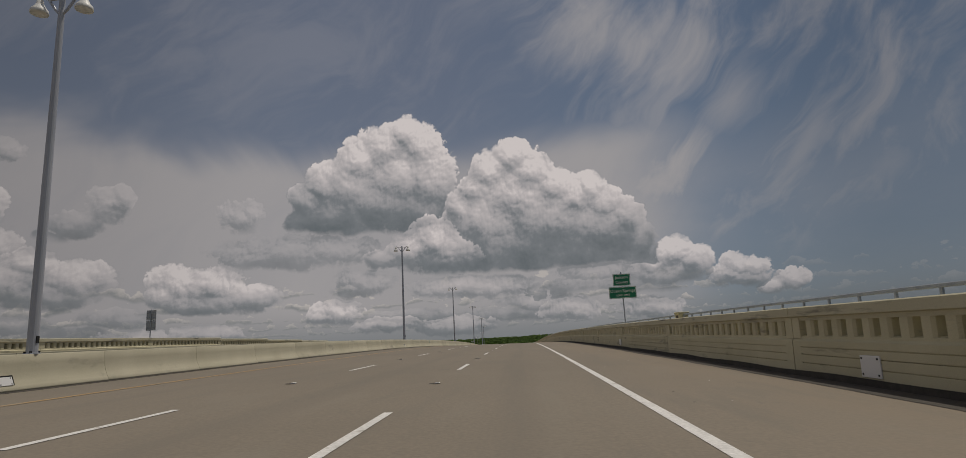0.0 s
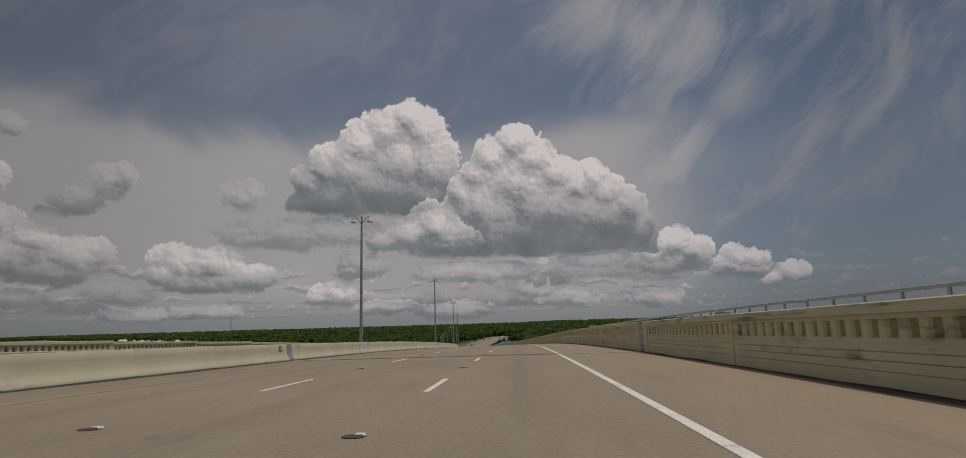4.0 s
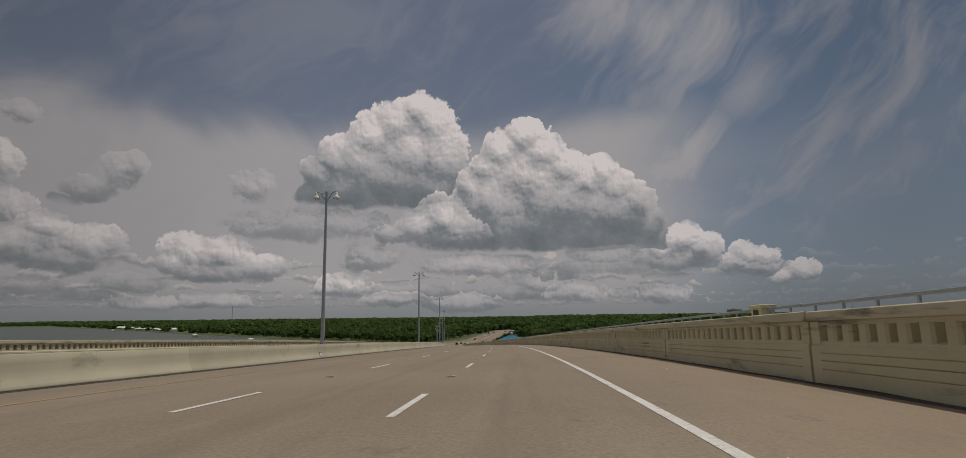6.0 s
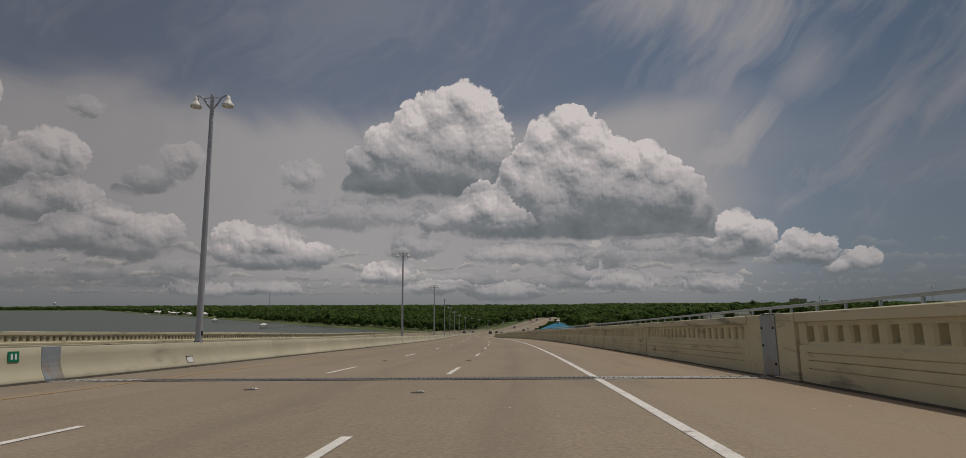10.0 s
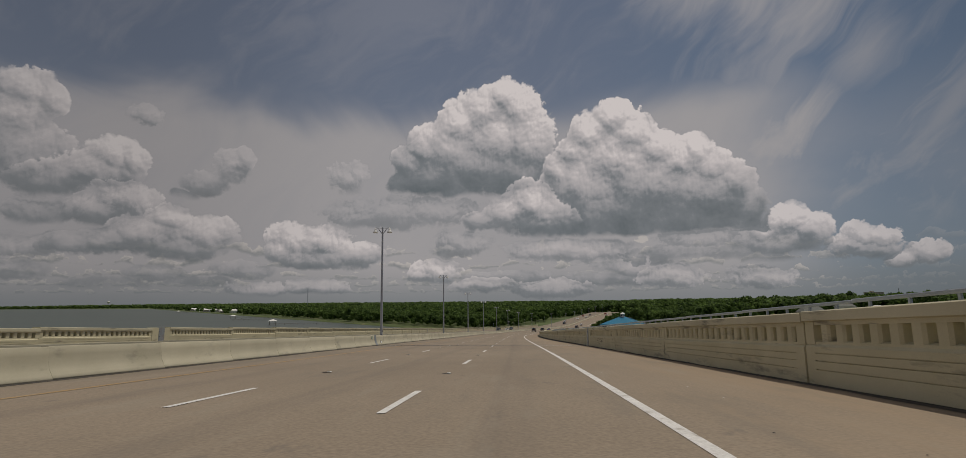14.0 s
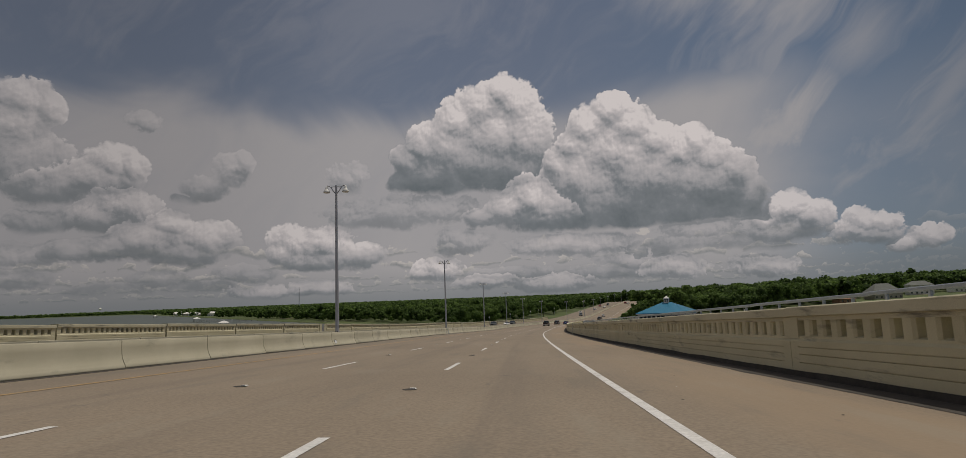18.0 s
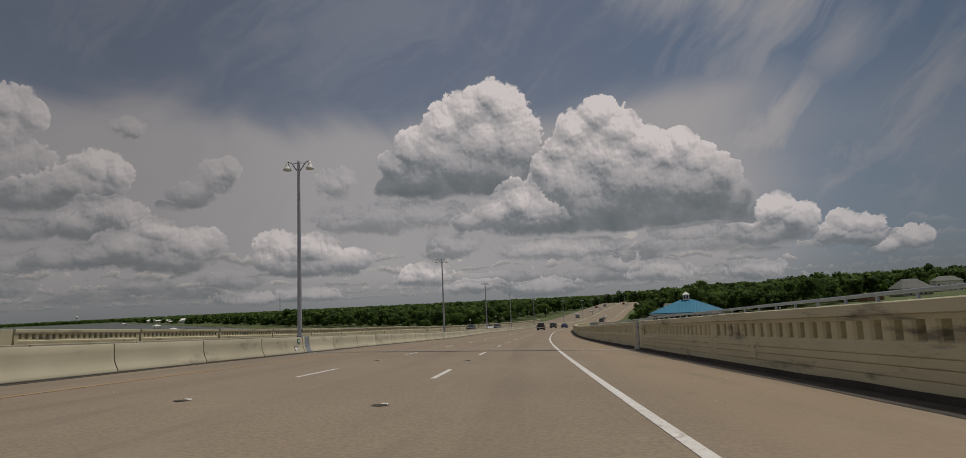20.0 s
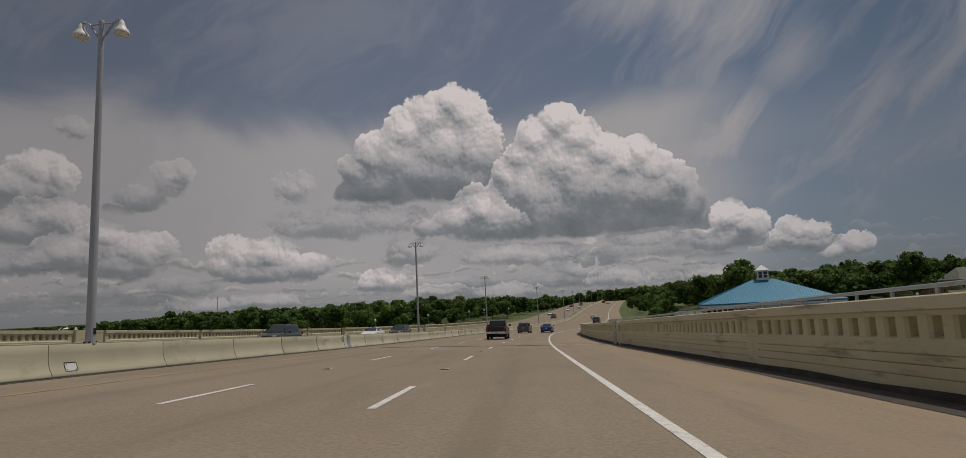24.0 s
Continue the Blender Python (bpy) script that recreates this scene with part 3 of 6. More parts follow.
M_GLASS = plain("dark_window_glass", (0.02, 0.03, 0.04), 0.08)
M_GREEN_SIGN = plain("green_sign_sheet", (0.0, 0.16, 0.085), 0.45)
M_SIGN_BACK = plain("bare_aluminium", (0.42, 0.43, 0.44), 0.45, 0.5)
M_SIGN_WHITE = plain("white_sign_letters", (0.8, 0.8, 0.8), 0.5)
# dirt colour that doubles as painted shadow at parapet foot and markers
M_DIRT_SHADE = surface("gutter_dirt", ((0.035, 0.032, 0.028), (0.08, 0.07, 0.06)), 0.95, scale=2.0, fine=18, bump=0.4)
M_BODY_BLACK = plain("black_car_paint", (0.012, 0.013, 0.015), 0.25)
M_BODY_BLUE = plain("blue_car_paint", (0.03, 0.07, 0.22), 0.25, 0.3)
M_BODY_WHITE = plain("white_car_paint", (0.7, 0.7, 0.7), 0.3)
M_BODY_GREY = plain("grey_car_paint", (0.09, 0.10, 0.11), 0.3, 0.3)
M_BODY_RED = plain("red_car_paint", (0.25, 0.03, 0.02), 0.3)
M_CHROME = plain("chrome", (0.65, 0.65, 0.66), 0.2, 0.9)
M_TYRE = plain("tyre_rubber", (0.015, 0.015, 0.015), 0.85)
M_RED_LIGHT = plain("red_lens", (0.35, 0.01, 0.012), 0.3)
M_PLATE_WHITE = plain("number_plate", (0.6, 0.6, 0.58), 0.5)
M_PLATE_BAR = plain("plate_bar", (0.08, 0.10, 0.2), 0.6)
M_GREY_ROOF = surface("grey_shingles", ((0.13, 0.14, 0.13), (0.19, 0.20, 0.185)), 0.9, scale=0.5, fine=6)
M_BROWN_WALL = surface("brick_wall", ((0.26, 0.14, 0.09), (0.34, 0.20, 0.13)), 0.9, scale=0.5, fine=6)
M_WOOD = surface("grey_timber", ((0.20, 0.17, 0.14), (0.30, 0.26, 0.22)), 0.9, scale=1.0, fine=8)
M_BEIGE = surface("beige_render", ((0.36, 0.33, 0.28), (0.44, 0.41, 0.35)), 0.9, scale=0.1, fine=2)
M_BRONZE = plain("bronze_plaque", (0.06, 0.04, 0.03), 0.6, 0.3)
M_JOINT_DARK = surface("worn_joint_steel", ((0.10, 0.10, 0.10), (0.17, 0.165, 0.16)), 0.55, 0.3, scale=5, fine=40, bump=0.15)
M_SCRAPE = surface("scrape_rubber", ((0.07, 0.065, 0.055), (0.20, 0.18, 0.14)), 0.9, scale=3.0, fine=30, bump=0.2)
M_CHIP_PALE = plain("pale_chip", (0.5, 0.48, 0.44), 0.8)

# ---- building helpers ----
def ground_line(s0, s1, step=6.0):
    count = max(1, int(round((s1 - s0) / step)))
    return [s0 + (s1 - s0) * i / count for i in range(count + 1)]


def mesh_of(name, verts, faces, material, smooth=False):
    mesh = bpy.data.meshes.new(name)
    mesh.from_pydata([tuple(v) for v in verts], [], faces)
    mesh.update()
    if material:
        for one in (material if isinstance(material, (list, tuple)) else [material]):
            mesh.materials.append(one)
    if smooth:
        mesh.polygons.foreach_set("use_smooth", [True] * len(mesh.polygons))
    return mesh


def part(name, bm, material, parent=None, label="", m=None, smooth=False):
    """Links a bmesh, or a mesh that is shared, as one object under a thing."""
    if isinstance(bm, bmesh.types.BMesh):
        mesh = bpy.data.meshes.new(name)
        bmesh.ops.recalc_face_normals(bm, faces=bm.faces)
        bm.to_mesh(mesh)
        bm.free()
        mesh.materials.append(material)
        if smooth:
            mesh.polygons.foreach_set("use_smooth", [True] * len(mesh.polygons))
    else:
        mesh = bm
    ob = new(name, mesh)
    if parent:
        ob.parent = parent
    if m is not None:
        ob.matrix_basis = m
    if label:
        ob["label"] = label
    return ob


def add_box(bm, centre, size, bevel=0.0, m=None):
    made = bmesh.ops.create_cube(bm, size=1.0, matrix=(m or Matrix()) @ Matrix.Translation(centre) @ Matrix.Diagonal((*size, 1)))
    if bevel:
        edges = list({e for v in made["verts"] for e in v.link_edges})
        bmesh.ops.bevel(bm, geom=edges, offset=bevel, segments=1, affect="EDGES")
    return bm


def box(centre, size, bevel=0.0, m=None):
    return add_box(bmesh.new(), centre, size, bevel, m)


def add_prism(bm, profile, y0, y1):
    """A profile of (x, z) points drawn out along y."""
    a = [bm.verts.new((x, y0, z)) for x, z in profile]
    b = [bm.verts.new((x, y1, z)) for x, z in profile]
    n = len(profile)
    for i in range(n):
        bm.faces.new((a[i], a[(i + 1) % n], b[(i + 1) % n], b[i]))
    bm.faces.new(a[::-1])
    bm.faces.new(b)
    return bm


def add_lathe(bm, profile, sides=16, m=None):
    """A turned form from (radius, z) points."""
    m = m or Matrix()
    rings = []
    for r, z in profile:
        rings.append([bm.verts.new(m @ Vector((r * math.cos(2 * math.pi * i / sides), r * math.sin(2 * math.pi * i / sides), z))) for i in range(sides)])
    for low, high in zip(rings[:-1], rings[1:]):
        for i in range(sides):
            bm.faces.new((low[i], low[(i + 1) % sides], high[(i + 1) % sides], high[i]))
    bm.faces.new(rings[0][::-1])
    bm.faces.new(rings[-1])
    return bm


def add_tube(bm, points, radius, sides=8):
    rings = []
    for i, p in enumerate(points):
        a, b = points[max(0, i - 1)], points[min(len(points) - 1, i + 1)]
        q = (Vector(b) - Vector(a)).to_track_quat("Z", "Y").to_matrix()
        r = radius[i] if isinstance(radius, (list, tuple)) else radius
        rings.append([bm.verts.new(Vector(p) + q @ Vector((r * math.cos(2 * math.pi * k / sides), r * math.sin(2 * math.pi * k / sides), 0))) for k in range(sides)])
    for low, high in zip(rings[:-1], rings[1:]):
        for i in range(sides):
            bm.faces.new((low[i], low[(i + 1) % sides], high[(i + 1) % sides], high[i]))
    bm.faces.new(rings[0][::-1])
    bm.faces.new(rings[-1])
    return bm


def sweep(name, profile, s0, s1, material, parent=None, step=4.0, closed=True):
    """A profile of (u, h) points drawn out along the road."""
    verts, faces = [], []
    line = ground_line(s0, s1, step)
    n = len(profile)
    for s in line:
        m = road_frame(s)
        verts += [m @ Vector((u, 0, h)) for u, h in profile]
    for i in range(len(line) - 1):
        for k in range(n if closed else n - 1):
            a, b = i * n + k, i * n + (k + 1) % n
            faces.append((a, b, b + n, a + n))
    if closed:
        faces.append(tuple(range(n))[::-1])
        faces.append(tuple(range((len(line) - 1) * n, len(line) * n)))
    mesh = mesh_of(name, verts, faces, material)
    lane = mesh.uv_layers.new(name="lane")
    for loop in mesh.loops:
        i = loop.vertex_index
        lane.data[loop.index].uv = (profile[i % n][0], line[i // n])
    return part(name, mesh, material, parent)


# lateral plan of the two bridges, metres to the right of the driven line
RIGHT_LINE, DASH_A, DASH_B, LEFT_LINE = 1.70, -1.9, -5.32, -9.0
BARRIER_U, PARAPET_U, PATH_EDGE = -11.6, 5.7, 9.9
FAR_BARRIER_U, FAR_PARAPET_U = -14.2, -29.5
END_S = 735.0
WATER_Z = -2.6
JOINTS = [-9.8, 132.5, 271.8, 410.3, 546.3, 656.3]

# ---- ground, water, decks ----
def shore_mesh():
    """The land beyond the bay: a grid whose edge follows the shore, with slight rises."""
    verts, faces = [], []
    us = [-5000, -3800, -2800, -2000, -1500, -1150, -900, -700, -540, -400, -290, -200, -130, -80, -50, -20, 20, 60, 120, 200, 300, 450, 650, 900, 1300, 1900, 2700, 3800, 5000]
    n = 26
    for x in us:
        near = 690 + (-x - 40) * 0.98 if x < -40 else 690 - (x + 40) * 0.55
        near = max(near, 420) if x > -40 else min(near, 2700 + 0.05 * -x)
        for k in range(n):
            y = near + (5000 - near) * (k / (n - 1)) ** 2.2
            z = -3.2 if k == 0 else -1.5 + 0.9 * noise.noise((x * 0.01, y * 0.01, 0)) + min(6.0, 0.03 * max(0, x - 90)) * min(1, (y - near) / 300) + 0.0018 * min(y - near, 900)
            verts.append((x, y, z))
    for i in range(len(us) - 1):
        for k in range(n - 1):
            a = i * n + k
            faces.append((a, a + n, a + n + 1, a + 1))
    return mesh_of("ground", verts, faces, M_GRASS, True)


ground = tagged(part("ground", shore_mesh(), M_GRASS), "flat green coastal land beyond the bay", "ground", kind="structure")
water = tagged(part("water", mesh_of("water", [(-5000, -3000, WATER_Z), (5000, -3000, WATER_Z), (5000, 5000, WATER_Z), (-5000, 5000, WATER_Z)], [(0, 1, 2, 3)], M_WATER), M_WATER), "grey-green calm bay water under the bridge", "water", kind="structure")

road = tagged(sweep("road", [(-12.1 + 18.35 * k / 14, 0) for k in range(15)] + [(6.25, -1.1), (-12.1, -1.1)], -140, 1140, M_ROAD), "worn tan-grey concrete bridge deck with three lanes", "road", kind="structure")
road_far = tagged(sweep("road_opposite", [(-30.0 + 16.3 * k / 10, 0) for k in range(11)] + [(-13.7, -1.1), (-30.0, -1.1)], -140, 1140, M_ROAD), "tan-grey concrete deck of the opposite carriageway", "road", kind="structure")
path_deck = tagged(sweep("walkway", [(6.255, 0.45), (10.3, 0.45), (10.3, -0.9), (6.255, -0.9)], -140, END_S, M_PARAPET), "pale concrete walkway outside the bridge parapet", "pavement", kind="structure")

# ---- lane markings ----
LIFT = 0.006
for name, u, wide, mat in (("edge_line", RIGHT_LINE, 0.16, M_WHITE_PAINT), ("yellow_line", LEFT_LINE, 0.15, M_YELLOW_PAINT)):
    sweep(name, [(u - wide / 2, LIFT), (u + wide / 2, LIFT)], -60, 1100, mat, road, 4.0, False)
DASH_GAP = 12.19
DASH_START = 18.8
dash_mesh = mesh_of("lane_dash", [(-0.063, -1.52, 0), (0.063, -1.52, 0), (0.063, 1.52, 0), (-0.063, 1.52, 0)], [(0, 1, 2, 3)], M_WHITE_PAINT)
for u, ahead in ((DASH_A, 0.0), (DASH_B, 0.7)):
    for k in range(-3, 60):
        part("lane_dash", dash_mesh, None, road, m=road_frame(DASH_START + ahead + DASH_GAP * k, u, LIFT + 0.001))

# ---- median barrier, in cast lengths ----
BARRIER_LONG = 4.57
barrier_profile = [(0.27, 0.0), (0.27, 0.06), (0.235, 0.13), (0.185, 0.22), (0.145, 0.32), (0.118, 0.44), (0.10, 0.60), (0.085, 0.81), (-0.12, 0.81), (-0.12, 0.0)]


def barrier_mesh():
    bm = bmesh.new()
    add_prism(bm, barrier_profile, -BARRIER_LONG / 2 + 0.003, BARRIER_LONG / 2 - 0.003)
    bmesh.ops.bevel(bm, geom=[e for e in bm.edges if abs(e.verts[0].co.y - e.verts[1].co.y) < 0.01 or min(e.verts[0].co.z, e.verts[1].co.z) > 0.8], offset=0.004, segments=1, affect="EDGES")
    bmesh.ops.recalc_face_normals(bm, faces=bm.faces)
    mesh = bpy.data.meshes.new("barrier_section")
    bm.to_mesh(mesh)
    bm.free()
    mesh.materials.append(M_BARRIER)
    for face in mesh.polygons:
        face.use_smooth = face.area > 0.2 and face.normal.z < 0.9 and face.normal.x > 0
    return mesh


near_barrier = tagged(new("median_barrier"), "cream concrete safety barrier cast in short lengths", "barrier", kind="structure")
far_barrier = tagged(new("opposite_barrier"), "cream concrete safety barrier of the opposite carriageway", "barrier", kind="structure")
section = barrier_mesh()
BARRIER_START = 16.0 + 123 - BARRIER_LONG * 60
for k in range(0, 290):
    s = BARRIER_START + BARRIER_LONG * (k + 0.5)
    if -60 < s < 1100:
        part("barrier_section", section, None, near_barrier, m=road_frame(s, BARRIER_U))
        if s < 760:
            part("barrier_section", section, None, far_barrier, m=road_frame(s, FAR_BARRIER_U) @ Matrix.Rotation(math.pi, 4, "Z"))

# ---- parapets with rows of openings ----
SECTION_LONG, OPENINGS = 11.0, 21
WALL_LOW, WALL_TOP, CAP_Z = 0.77, 1.2, 1.41


def parapet_parts():
    half = SECTION_LONG / 2 - 0.012
    low = bmesh.new()
    # three grooves that stop short of the ends, a ledge and a sloping sill
    head = [(0.0, WALL_LOW - 0.05), (0.05, WALL_LOW), (0.05, WALL_LOW + 0.045), (0.16, WALL_LOW + 0.075), (0.48, WALL_LOW + 0.075), (0.48, 0)]
    grooved = [(0.0, 0)]
    for z, deep in ((0.29, 0.026), (0.455, 0.03), (0.60, 0.022)):
        grooved += [(0.0, z - 0.009), (deep, z - 0.006), (deep, z + 0.006), (0.0, z + 0.009)]
    add_prism(low, [(0.0, 0)] + head, -half + 0.01, -half + 0.34)
    add_prism(low, grooved + head, -half + 0.34, half - 0.34)
    add_prism(low, [(0.0, 0)] + head, half - 0.34, half - 0.01)
    cap = bmesh.new()
    add_prism(cap, [(-0.03, WALL_TOP + 0.02), (-0.03, CAP_Z - 0.02), (-0.01, CAP_Z), (0.50, CAP_Z), (0.52, CAP_Z - 0.02), (0.52, WALL_TOP + 0.02), (0.48, WALL_TOP - 0.07), (0.05, WALL_TOP - 0.07), (0.05, WALL_TOP)], -half, half)
    post = bmesh.new()
    add_prism(post, [(0.052, WALL_LOW + 0.04), (0.052, WALL_TOP - 0.065), (0.478, WALL_TOP - 0.065), (0.478, WALL_LOW + 0.04)], -0.145, 0.145)
    bmesh.ops.bevel(post, geom=[e for e in post.edges if abs(e.verts[0].co.z - e.verts[1].co.z) > 0.2], offset=0.045, segments=1, affect="EDGES")
    end = bmesh.new()
    add_prism(end, [(0.03, WALL_LOW), (0.03, WALL_TOP), (0.48, WALL_TOP), (0.48, WALL_LOW)], -0.16, 0.16)
    return low, cap, post, end


low, cap, post, end = parapet_parts()
first = tagged(new("parapet_section"), "cream concrete parapet length pierced by a row of openings", "parapet", "parapet sections")
lower_wall = part("lower_wall", low, M_PARAPET, first)
top_beam = part("top_beam", cap, M_CAP, first)
half = SECTION_LONG / 2 - 0.012
pitch_y = (2 * half - 0.32) / OPENINGS
end_post = part("end_post", end, M_PARAPET, first, m=Matrix.Translation((0, -half + 0.16, 0)))
part("end_post", end_post.data, None, first, m=Matrix.Translation((0, half - 0.16, 0)))
baluster = part("baluster", post, M_PARAPET, first, m=Matrix.Translation((0, -half + 0.16 + pitch_y, 0)))
for k in range(2, OPENINGS):
    part("baluster", baluster.data, None, first, m=Matrix.Translation((0, -half + 0.16 + pitch_y * k, 0)))
def parapet_spans(last):
    """Middle and length of every parapet length between the joints."""
    ends = [-150.0] + JOINTS + [last]
    out = []
    for a, b in zip(ends[:-1], ends[1:]):
        a, b = a + 1.25, b - 1.25
        n = max(1, round((b - a) / SECTION_LONG))
        out += [(a + (b - a) * (i + 0.5) / n, (b - a) / n) for i in range(n)]
    return [p for p in out if p[0] > -40]


parapets = []
for k, (s, long) in enumerate(parapet_spans(END_S)):
    m = road_frame(s, PARAPET_U) @ Matrix.Diagonal((1, long / SECTION_LONG, 1, 1))
    if k:
        parapets.append((s, long, copy_thing(first, m)))
    else:
        here = m
first.matrix_basis = here

# gouges and rubber marks where vehicles have scraped along the wall
scrape_rng = random.Random(8)
for at, reach, low_z, high_z in ((69.0, 1.6, 0.22, 0.62), (45.0, 1.0, 0.3, 0.6), (183.0, 1.2, 0.45, 0.7), (221.0, 1.4, 0.38, 0.5), (232.0, 1.8, 0.28, 0.62), (260.0, 0.8, 0.4, 0.6), (318.0, 1.6, 0.4, 0.7), (354.0, 2.0, 0.36, 0.68), (346.0, 1.0, 0.42, 0.6), (403.6, 1.5, 0.3, 0.66), (431.3, 1.6, 0.25, 0.66), (471.0, 1.2, 0.4, 0.7), (610.0, 1.6, 0.3, 0.62), (614.0, 0.8, 0.35, 0.6)):
    s, long, wall = min(parapets, key=lambda p: abs(p[0] - at))
    stretch = SECTION_LONG / long
    verts, faces = [], []
    for k in range(int(34 * reach)):
        z = scrape_rng.choice([scrape_rng.uniform(low_z, high_z)] + [q for q in (0.29, 0.455, 0.60) if low_z <= q <= high_z])
        y = (at - s) * stretch + scrape_rng.gauss(0, 0.36 * reach)
        y = max(-SECTION_LONG / 2 + 0.2, min(SECTION_LONG / 2 - 0.2, y))
        run, tall = scrape_rng.uniform(0.03, 0.24), scrape_rng.uniform(0.006, 0.026)
        tilt = scrape_rng.uniform(-0.06, 0.06) * run
        b = len(verts)
        verts += [(-0.003, y - run, z - tilt), (-0.003, y - 0.3 * run, z - tall), (-0.003, y + 0.7 * run, z - 0.6 * tall), (-0.003, y + run, z + tilt), (-0.003, y + 0.4 * run, z + tall), (-0.003, y - 0.6 * run, z + 0.7 * tall)]
        faces.append(tuple(range(b, b + 6)))
    part("scraping", mesh_of("scraping", verts, faces, M_SCRAPE), None, wall, "dark gouges and rubber marks scraped along the wall")["kind"] = "stuff"

# the outer parapet of the opposite bridge, whose balusters are joined
far_first = tagged(new("parapet_section"), "cream concrete parapet length on the opposite bridge", "parapet", "far parapet sections")
part("lower_wall", lower_wall.data, None, far_first)
part("top_beam", top_beam.data, None, far_first)
part("end_post", end_post.data, None, far_first, m=Matrix.Translation((0, -half + 0.16, 0)))
part("end_post", end_post.data, None, far_first, m=Matrix.Translation((0, half - 0.16, 0)))
for k in range(1, OPENINGS):
    part("baluster", baluster.data, None, far_first, m=Matrix.Translation((0, -half + 0.16 + pitch_y * k, 0)))
turn_back = Matrix.Rotation(math.pi, 4, "Z")
for k, (s, long) in enumerate(parapet_spans(END_S + 60)):
    m = road_frame(s, FAR_PARAPET_U) @ turn_back @ Matrix.Diagonal((1, 1.0035 * long / SECTION_LONG, 1, 1))
    if k:
        copy_thing(far_first, m)
    else:
        here = m
far_first.matrix_basis = here

# solid end blocks with a steel cover plate at each joint
for s in JOINTS:
    for u, turned in ((PARAPET_U, Matrix()), (FAR_PARAPET_U, turn_back)):
        joint = tagged(new("parapet_joint"), "solid cream parapet ends joined by a blue-grey steel plate", "parapet joint", "parapet joints")
        for y in (-0.8, 0.8):
            block = bmesh.new()
            add_box(block, (0.24, y, CAP_Z / 2), (0.52, 0.87, CAP_Z), 0.015)
            part("end_block", block, M_PARAPET, joint)
        plate = box((-0.035, 0, CAP_Z / 2 + 0.01), (0.02, 0.78, CAP_Z - 0.06), 0.004)
        add_box(plate, (0.24, 0, CAP_Z + 0.01), (0.56, 0.78, 0.02), 0.004)
        part("cover_plate", plate, M_PLATE, joint, "weathered blue-grey steel plate")
        for y, z in ((-0.3, 0.3), (-0.3, 1.1), (0.3, 0.7), (0.3, 1.1)):
            bolt = bmesh.new()
            add_lathe(bolt, [(0.03, 0), (0.025, 0.02)], 8, Matrix.Translation((-0.045, y, z)) @ Matrix.Rotation(-math.pi / 2, 4, "Y"))
            part("bolt", bolt, M_DARK, joint)
        joint.matrix_basis = road_frame(s, u) @ turned
    plate = bmesh.new()
    add_prism(plate, [(x + 0.012, z + 0.004) for x, z in barrier_profile[:8]] + [(-0.135, 0.825), (-0.135, 0.0)], -0.3, 0.3)
    ob = tagged(part("barrier_plate", plate, M_PLATE), "blue-grey steel plate over a barrier joint", "cover plate", "barrier plates")
    ob.matrix_basis = road_frame(s, BARRIER_U)

# embankment of the road beyond the bridge, and dirt along the gutter, with shadow painted in at the parapet
bank = sweep("embankment", [(-30.5, -0.05), (10.4, -0.05), (20.0, -2.6), (44.0, -3.0), (50.0, -8.0), (-46.0, -7.0)], 730, 1140, M_GRASS)
street = tagged(sweep("side_street", [(25.0, -2.55), (34.0, -2.6), (34.0, -2.9), (25.0, -2.9)], 735, 1080, M_ASPHALT), "grey asphalt side street beside the main road", "road", kind="structure")
tagged(bank, "grassy earth bank under the road", "embankment", kind="structure")
# damp dirt plus the parapet's shadow, painted dark on deck and wall foot
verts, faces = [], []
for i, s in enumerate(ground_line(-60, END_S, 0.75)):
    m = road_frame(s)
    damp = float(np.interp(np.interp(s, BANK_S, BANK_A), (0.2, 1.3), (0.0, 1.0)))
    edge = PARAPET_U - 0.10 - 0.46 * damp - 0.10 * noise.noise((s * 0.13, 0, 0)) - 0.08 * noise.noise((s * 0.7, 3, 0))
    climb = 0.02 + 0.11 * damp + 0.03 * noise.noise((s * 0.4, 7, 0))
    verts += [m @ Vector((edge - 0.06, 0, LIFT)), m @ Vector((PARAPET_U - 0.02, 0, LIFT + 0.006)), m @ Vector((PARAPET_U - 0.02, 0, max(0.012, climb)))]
    if i:
        faces += [(3 * i - 3, 3 * i - 2, 3 * i + 1, 3 * i), (3 * i - 2, 3 * i - 1, 3 * i + 2, 3 * i + 1)]
part("gutter_dirt", mesh_of("gutter_dirt", verts, faces, M_DIRT_SHADE), None, road, "dark damp dirt and painted shadow along the parapet foot")
verts, faces = [], []
for i, s in enumerate(ground_line(-60, END_S, 0.75)):
    m = road_frame(s)
    edge = BARRIER_U + 0.44 + 0.12 * noise.noise((s * 0.15, 5, 0)) + 0.04 * noise.noise((s * 0.9, 8, 0))
    verts += [m @ Vector((BARRIER_U + 0.272, 0, LIFT + 0.006)), m @ Vector((edge, 0, LIFT))]
    if i:
        faces.append((2 * i - 2, 2 * i - 1, 2 * i + 1, 2 * i))
part("gutter_dirt", mesh_of("gutter_dirt", verts, faces, M_DIRT_SHADE), None, road, "dark dirt along the barrier foot")

